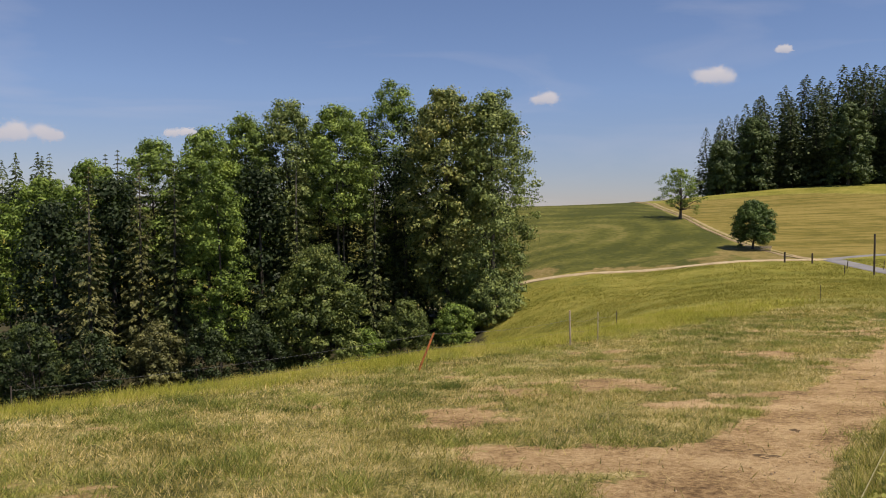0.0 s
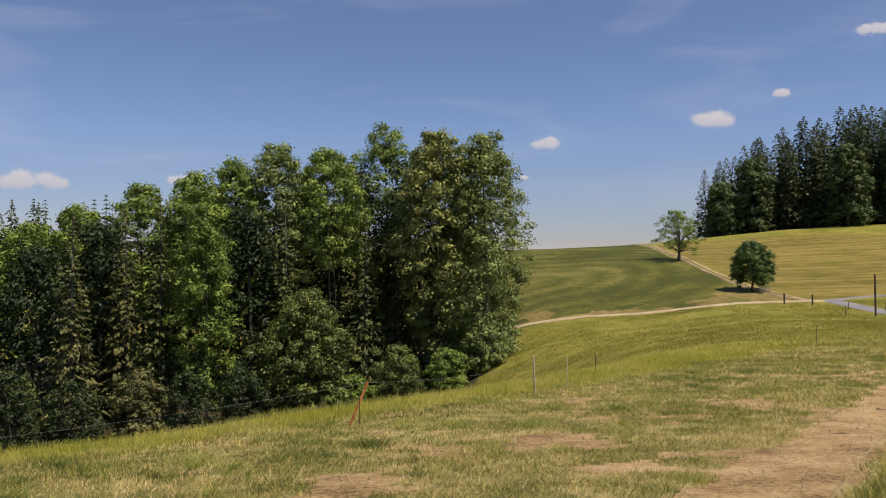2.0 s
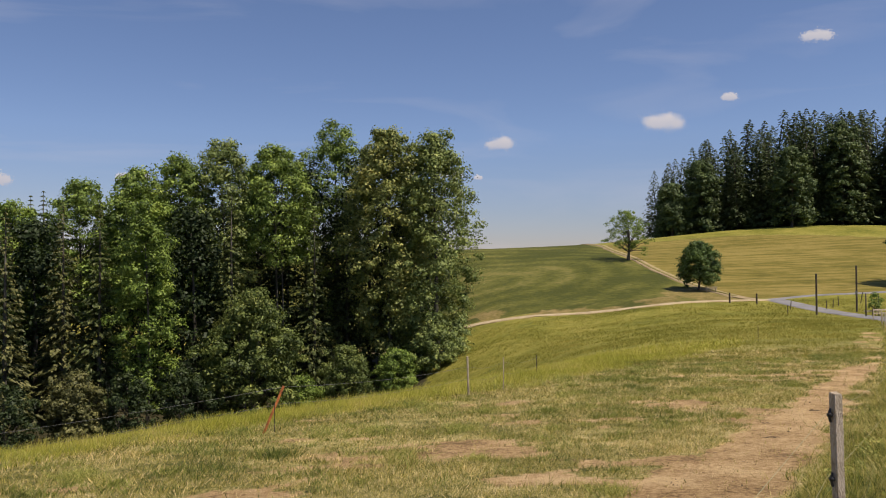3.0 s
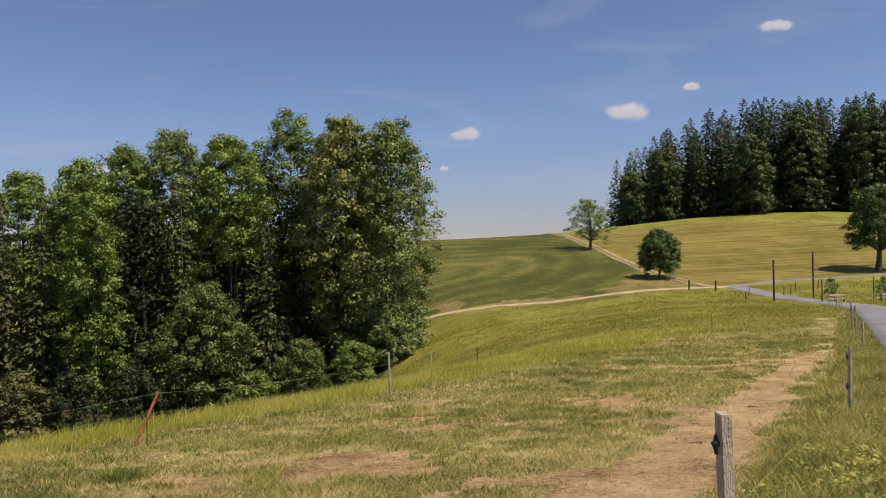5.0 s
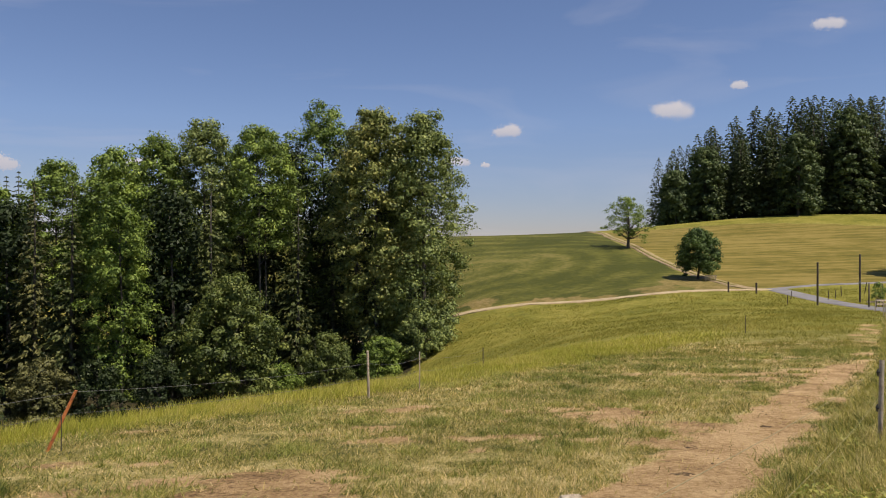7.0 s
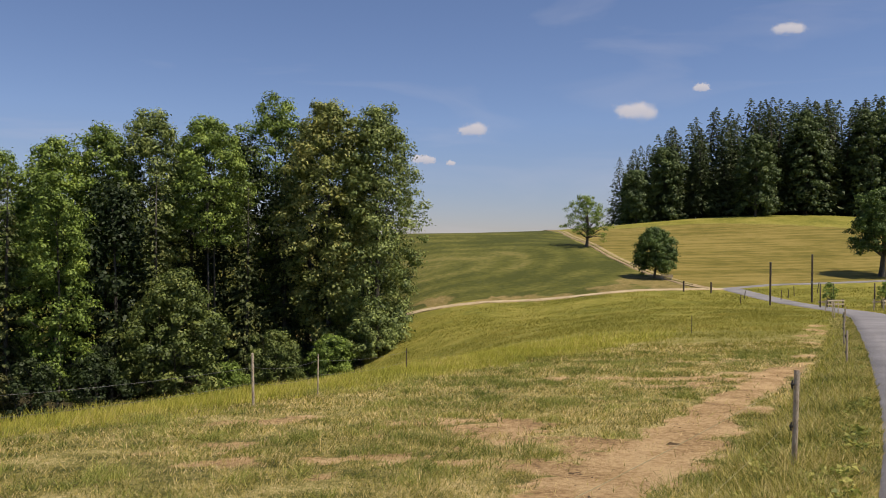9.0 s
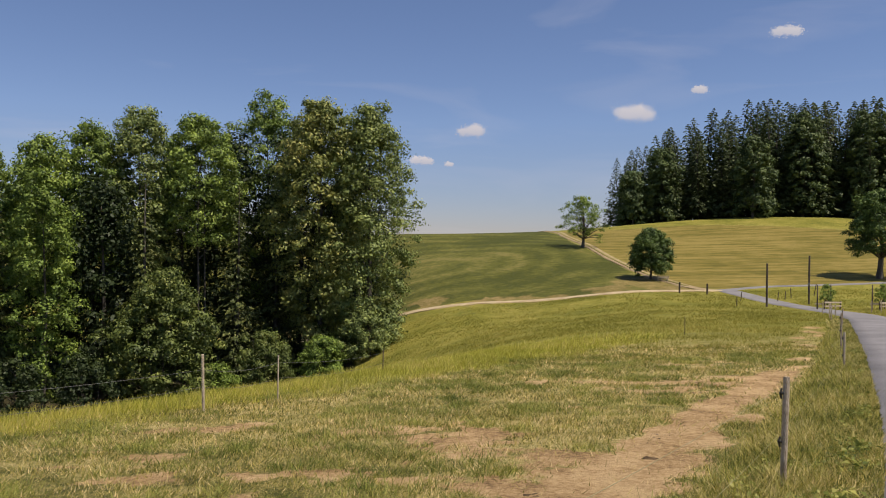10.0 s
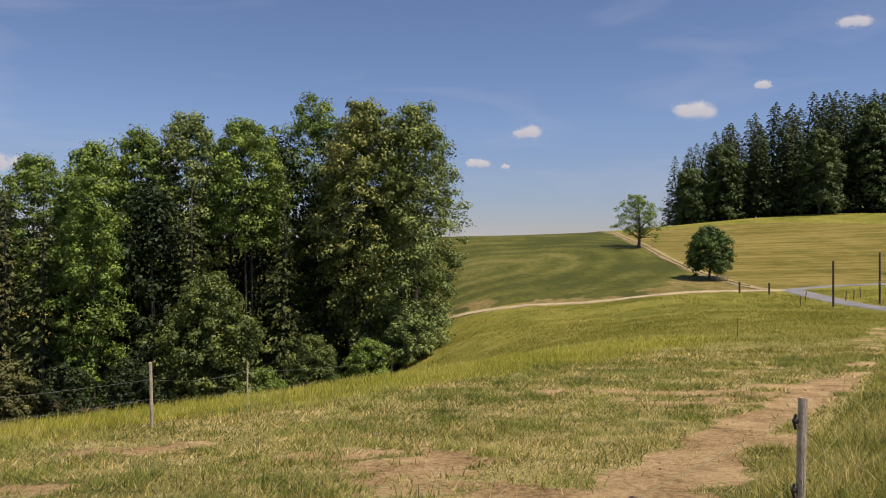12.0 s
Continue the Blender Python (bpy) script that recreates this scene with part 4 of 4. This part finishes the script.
for x, y, h in ((51.2, 99.5, 1.1), (55.6, 99.0, 1.2), (57.6, 101.0, 1.1), (59.5, 103.0, 1.3), (64.0, 105.5, 1.5), (47.5, 92.8, 1.1)):
    rough_post("marker_post", x, y, h, 0.10, M_DARKWOOD, "dark wooden marker post on the grass beside the lane", category="post", group="marker posts near the junction", square=False, tilt=(0, float(rng.uniform(-6, 10))))


def bench(x, y, turn):
    t = thing("bench", pose(x, y, gz(x, y), 0, 0, turn), "grey wooden bench in the lime tree's shade", "bench")

    def board(name, c, size):
        bm = bmesh.new()
        bmesh.ops.create_cube(bm, size=1, matrix=Matrix.LocRotScale(c, None, size))
        bmesh.ops.bevel(bm, geom=bm.edges[:], offset=0.008, segments=1, affect='EDGES')
        part(name, bm, M_WOOD, t)
    for k in range(3):
        board("seat_board", (0, -0.16 + 0.16 * k, 0.45), (1.8, 0.14, 0.04))
    for k in range(2):
        board("back_board", (0, 0.28, 0.62 + 0.17 * k), (1.8, 0.04, 0.13))
    for sx in (-0.7, 0.7):
        board("leg", (sx, -0.12, 0.2), (0.09, 0.09, 0.45))
        board("leg", (sx, 0.24, 0.4), (0.09, 0.07, 0.85))


bench(50.5, 123.2, 165)


def guarded_sapling(x, y, label):
    """A sapling between stakes with cross rails."""
    t = thing("sapling", pose(x, y, gz(x, y), 0, 0, 25), label, "sapling", "guarded saplings beside the road")
    C, L, Nn = crown_points(2.6, 1.0, ((0, 0.5), (0.5, 0.9), (1, 0.2)), 26, 26, 0.32, lumpy=0.5)
    part("crown", poly_mesh("crown", leaf_cards(L, Nn, 0.17), 4, M_LEAF_ASH), M_LEAF_ASH, t)
    part("trunk", wood_mesh(2.6, 0.04, 1.0, C[:9]), M_BARK, t)
    for sx, sy in ((-1.4, 0.2), (1.3, 0.5), (1.3, -0.6), (-1.4, -0.6)):
        V, Fc = [], []
        h = 2.6 if sy > 0 else 0.95
        tube_into(V, Fc, [(sx, sy, -0.3), (sx, sy, h * 0.5), (sx, sy, h)], [0.075, 0.07, 0.065], 8)
        part("stake", list_mesh("stake", V, Fc), M_DARKWOOD, t)
    for sy, h in ((-0.66, 0.42), (-0.66, 0.8), (0.42, 0.6)):
        bm = bmesh.new()
        bmesh.ops.create_cube(bm, size=1, matrix=Matrix.LocRotScale((0, sy, h), Euler((0, radians(rng.uniform(-2, 2)), 0)), (2.9, 0.05, 0.16)))
        bmesh.ops.bevel(bm, geom=bm.edges[:], offset=0.008, segments=1, affect='EDGES')
        part("rail", bm, M_WOOD, t)


guarded_sapling(54.6, 87.0, "young sapling guarded by dark stakes and grey rails")
guarded_sapling(60.0, 86.0, "small sapling behind low grey rails")
for x, y in ((52.5, 76.5), (55.5, 79.5), (58.5, 80.0)):
    rough_post("fence_post", x, y, 1.15, 0.1, M_WOOD, "low wooden post on the roadside meadow", group="low posts on the roadside meadow", square=False)


# ---- clouds: loose flocks of small white flakes, thinning at the rim ----
def cloud(x, y, z, wide, high, n):
    k, n = 14, int(n * 1.3)
    cx = rng.uniform(-0.38, 0.38, k) * wide
    cz = rng.uniform(0.0, 0.35, k) * high * (1 - (2 * np.abs(cx) / wide) ** 2)
    r = rng.uniform(0.18, 0.32, k) * high * (1.2 - np.abs(cx) / wide)
    pick = rng.integers(0, k, n)
    d = rng.normal(0, 1, (n, 3))
    d /= np.linalg.norm(d, axis=1)[:, None]
    d *= (rng.uniform(0, 1, n) ** 0.45 * (0.85 + 0.5 * np.abs(rng.normal(0, 1, n))))[:, None]
    c = np.stack([cx[pick] + d[:, 0] * r[pick] * 1.5, d[:, 1] * r[pick], cz[pick] + d[:, 2] * r[pick]], -1)
    ob = new("cloud", poly_mesh("cloud", leaf_cards(c, rng.normal(0, 0.5, (n, 3)) + np.array([0.3, -0.9, 0.5]), 2.9, 0.3), 4, M_CLOUD))
    ob.matrix_basis = pose(x, y, z)
    tagged(ob, label="small white fair-weather cloud in the blue sky", category="cloud", group="fair-weather clouds", kind="stuff")


for az, el, wide, high, n in ((18.9, 9.6, 104, 60, 5200), (23.2, 11.1, 36, 28, 1400), (7.4, 8.5, 74, 44, 3000), (28.6, 14.5, 92, 40, 3000), (3.7, 6.4, 56, 34, 2200),
                              (-27.8, 5.4, 190, 60, 7000), (-18.3, 5.9, 90, 34, 2600), (5.7, 6.2, 20, 16, 500)):
    a, e = radians(az), radians(el)
    cloud(2000 * math.sin(a), 2000 * math.cos(a), 2000 * math.tan(e), wide, high * 0.78, n)

# ---- grass ----
def blades(x, y, h, w, lean=0.5, wind=(0.12, 0.05), sink=0.01):
    n = len(x)
    z = ground_z(x, y) - sink
    a = rng.uniform(0, 2 * math.pi, n)
    side = np.stack([np.cos(a), np.sin(a), np.zeros(n)], -1) * (w * 0.5)[:, None]
    b = np.stack([x, y, z], -1)
    tip = b + np.stack([(rng.normal(0, lean, n) + wind[0]) * h, (rng.normal(0, lean, n) + wind[1]) * h, h], -1)
    return np.stack([b - side, b + side, tip], 1)


def stuff(name, tris, mat, label, sides=3):
    ob = new(name, poly_mesh(name, tris, sides, mat))
    return tagged(ob, label=label, category="grass", kind="stuff")


WALK = [(0.0, -0.5), (8.3, 10.2)]


def scatter(n, x0, x1, y0, y1):
    return rng.uniform(x0, x1, n), rng.uniform(y0, y1, n)


# cropped pasture, denser where it is passed close by
x, y = scatter(3600000, -16, 30, 3, 40)
dist = np.abs(off_line(x, y, WALK))
f = off_line(x, y, FENCE)
keep = (f > 0.55) & (x > -0.62 * (y + 1) - 1) & (y > 4.0 - 0.3 * x)
keep &= rng.uniform(0, 1, len(x)) < np.clip((5.5 / np.maximum(dist, 3)) ** 1.35, 0, 1)
x, y, dist = x[keep], y[keep], dist[keep]
thick = layered(x, y, 0.55, 61) * 0.6 + layered(x, y, 2.2, 65) * 0.4
keep = rng.uniform(0, 1, len(x)) < np.clip((1 - 1.25 * bare(x, y)) * (0.25 + 1.5 * (thick - 0.25)), 0.012, 1)
x, y, dist, thick = x[keep], y[keep], dist[keep], thick[keep]
h = rng.uniform(0.03, 0.08, len(x)) * (0.4 + 1.3 * thick) * (1 + dist * 0.012)
stuff("pasture_grass", blades(x, y, h, np.maximum(0.0075, dist * 0.0012) * rng.uniform(0.6, 1.5, len(x)), 0.75), M_BLADE, "short cropped pasture grass, green and straw-coloured")

# lush tufts left standing, thickest round the trodden patches
cx, cy = scatter(26000, -12, 26, 4, 36)
rim = bare(cx, cy)
ok = (off_line(cx, cy, FENCE) > 0.5) & (rim < 0.3) & (cx > -0.62 * (cy + 1) - 1)
ok &= rng.uniform(0, 1, len(cx)) < smooth01((layered(cx, cy, 0.5, 71) * 0.7 + layered(cx, cy, 2.4, 73) * 0.3 + 0.12 * (rim > 0.04) - 0.53) / 0.14)
cx, cy = cx[ok], cy[ok]
per = 54
size = rng.uniform(0.35, 1.0, len(cx)) ** 1.5
r = (0.05 + 0.17 * size).repeat(per)
x = cx.repeat(per) + rng.normal(0, 0.8, len(r)) * r
y = cy.repeat(per) + rng.normal(0, 0.8, len(r)) * r
stuff("grass_tufts", blades(x, y, rng.uniform(0.05, 0.15, len(x)) * (0.55 + 0.75 * size.repeat(per)), rng.uniform(0.005, 0.009, len(x)) * (1 + np.abs(off_line(x, y, WALK)) * 0.07), 0.8), M_TUFT, "lush green grass tufts left standing in the pasture")

# verge between fence and road
n = 520000
y = 1 + 59 * rng.uniform(0, 1, n) ** 1.9
x = np.interp(y, [p[1] for p in FENCE], [p[0] for p in FENCE]) + rng.uniform(-1.2, 2.6, n)
f, e = off_line(x, y, FENCE), off_line(x, y, ROAD_EDGE)
dist = np.hypot(x - 6, y - 7)
keep = (f < 0.65) & (e > -0.12 + 0.16 * layered(x, y, 0.5, 83)) & ((y > 4) | (x > -2)) & (rng.uniform(0, 1, n) < 0.35 + 1.1 * layered(x, y, 0.35, 85))
x, y, dist, f, e = x[keep], y[keep], dist[keep], f[keep], e[keep]
h = rng.uniform(0.05, 0.17, len(x)) * (0.35 + 1.3 * layered(x, y, 0.5, 81)) * (1 + 0.5 * np.exp(-(f / 0.3) ** 2)) * (0.6 + 0.4 * smooth01(e / 0.5))
stuff("verge_grass", blades(x, y, h, np.maximum(0.008, dist * 0.0010) * rng.uniform(0.6, 1.6, len(x)), 0.75), M_VERGE, "uncut green verge grass between fence and road")
# broad-leaved weeds among the verge grass
n = 2600
y = 5 + 30 * rng.uniform(0, 1, n) ** 1.5
x = np.interp(y, [p[1] for p in FENCE], [p[0] for p in FENCE]) + rng.uniform(-0.6, 2.2, n)
keep = (off_line(x, y, FENCE) < 0.4) & (off_line(x, y, ROAD_EDGE) > 0.12) & (layered(x, y, 0.9, 87) > 0.5)
x, y = x[keep].repeat(14), y[keep].repeat(14)
x, y = x + rng.normal(0, 0.06, len(x)), y + rng.normal(0, 0.06, len(x))
c = np.stack([x, y, ground_z(x, y) + rng.uniform(0.03, 0.13, len(x))], -1)
stuff("verge_weeds", leaf_cards(c, np.tile((0.0, 0.0, 1.0), (len(x), 1)), 0.06, 0.45), M_TUFT, "low broad-leaved green weeds in the roadside verge", 4)
x, y = scatter(60000, -2, 30, 2, 45)
f = off_line(x, y, FENCE)
keep = (np.abs(f - 0.15) < 0.5) & (off_line(x, y, ROAD_EDGE) > 0.35)
x, y = x[keep], y[keep]
stuff("verge_stalks", blades(x, y, rng.uniform(0.14, 0.42, len(x)), np.maximum(0.005, np.hypot(x - 6, y - 7) * 0.0007), 0.35), M_TALL, "ripe straw-coloured grass stalks along the fence")

# tall ripe grass on the brow above the hollow
x, y = scatter(1300000, -22, 30, 8, 70)
s = -0.772 * (x + 8.4) + 0.635 * (y - 14.2)
keep = (s > -4.4 + 2.2 * layered(x, y, 2.0, 91)) & (s < 4 + 0.04 * y) & (off_line(x, y, FENCE) > 3)
keep &= rng.uniform(0, 1, len(x)) < np.clip(1.1 - np.abs(s - 1) * 0.06, 0.12, 1) * np.clip(24 / np.hypot(x - 3, y - 2), 0.1, 1) * smooth01((52 - y) / 22)
x, y, s = x[keep], y[keep], s[keep]
h = rng.uniform(0.12, 0.42, len(x)) * (0.35 + 0.65 * smooth01((s + 4.2) / 4.5)) * (0.6 + 0.7 * layered(x, y, 1.4, 95))
stuff("brow_grass", blades(x, y, h, np.hypot(x - 3, y - 2) * 0.00085 * rng.uniform(0.6, 1.3, len(x)), 0.4), M_TALL, "tall ripe yellow-green grass on the brow above the hollow")

# meadow between the herd's resting place and the gravel path
x, y = scatter(560000, -8, 95, 33, 112)
edge = off_line(x, y, ROAD_EDGE)
keep = ((edge > 0.3) | ((edge < -3.4) & (y > 55) & (off_line(x, y, SIDE_ROAD) < -1.3))) & (off_line(x, y, GRAVEL_PATH) < -1.2) & (bare(x, y) < 0.45) & (x > 4 + (y - 40) * 0.02 - 12 * (y < 60))
keep &= rng.uniform(0, 1, len(x)) < smooth01((layered(x, y, 3.0, 101) * 0.6 + layered(x, y, 0.9, 103) * 0.4 - 0.30) / 0.4) * np.clip(48 / y, 0.4, 1)
x, y = x[keep], y[keep]
stuff("meadow_grass", blades(x, y, rng.uniform(0.08, 0.24, len(x)), y * 0.0007 * rng.uniform(0.6, 1.4, len(x)), 0.8), M_MEADOW, "uneven green and straw-coloured meadow grass")

# ---- dung pats and clods on the cow track ----
def dung(x, y, r, name="cow_pat", mat=None, label="dried dark brown cow pat on the trodden soil"):
    V, Fc = [], []
    ring = 12
    z = gz(x, y)
    t = thing(name, pose(x, y, z - 0.05, 0, 0, float(rng.uniform(0, 360))), label, "cow pat", "cow pats on the track")
    for i, (q, hh) in enumerate(((1.15, -0.03), (1.0, 0.005), (0.7, 0.016), (0.4, 0.014), (0.15, 0.018))):
        for k in range(ring):
            a = 2 * math.pi * k / ring
            rr = r * q * (1 + rng.normal(0, 0.2))
            V.append((rr * math.cos(a) * 1.25, rr * math.sin(a), hh + rng.normal(0, 0.006) + 0.02))
    for i in range(4):
        for k in range(ring):
            Fc.append((i * ring + k, i * ring + (k + 1) % ring, (i + 1) * ring + (k + 1) % ring, (i + 1) * ring + k))
    Fc.append(tuple(4 * ring + k for k in range(ring)))
    part("crust", list_mesh("crust", V, Fc), M_DUNG, t)


for x, y, r in ((3.35, 7.75, 0.15), (4.3, 9.2, 0.12), (1.2, 8.6, 0.11), (7.7, 14.0, 0.12), (8.4, 15.6, 0.14), (5.6, 14.2, 0.1), (10.2, 17.4, 0.1), (9.0, 20.6, 0.11), (13.0, 22.2, 0.1), (16.5, 26.0, 0.12)):
    dung(x, y, r)

x, y = scatter(210000, -6, 22, 4, 32)
keep = rng.uniform(0, 1, len(x)) < bare(x, y) * smooth01((layered(x, y, 0.5, 99) - 0.35) / 0.3)
x, y = x[keep], y[keep]
n = len(x)
c = np.stack([x, y, ground_z(x, y) - 0.028], -1)
r = (rng.uniform(0.006, 0.021, n) * (1 + (rng.uniform(0, 1, n) > 0.97) * 0.7))[:, None]
corner = [np.stack([np.cos(rng.normal(a, 0.25, n)), np.sin(rng.normal(a, 0.25, n)), np.zeros(n)], -1) * r * rng.uniform(0.7, 1.3, (n, 1)) for a in (0, 2.1, 4.2)]
top = np.stack([rng.normal(0, 0.2, n), rng.normal(0, 0.2, n), rng.uniform(0.5, 1.1, n)], -1) * r
P = [c + k for k in corner]
T = c + top
tri = np.concatenate([np.stack([P[0], P[1], T], 1), np.stack([P[1], P[2], T], 1), np.stack([P[2], P[0], T], 1)])
M_CLOD = material("dry_clods", ((0.2, (0.08, 0.055, 0.03)), (0.5, (0.26, 0.18, 0.10)), (0.9, (0.47, 0.36, 0.23))), scale=3, bump=0, island=0.5)
tagged(stuff("soil_clods", tri, M_CLOD, "dry crumbs of trodden soil on the cow track"), category="soil")
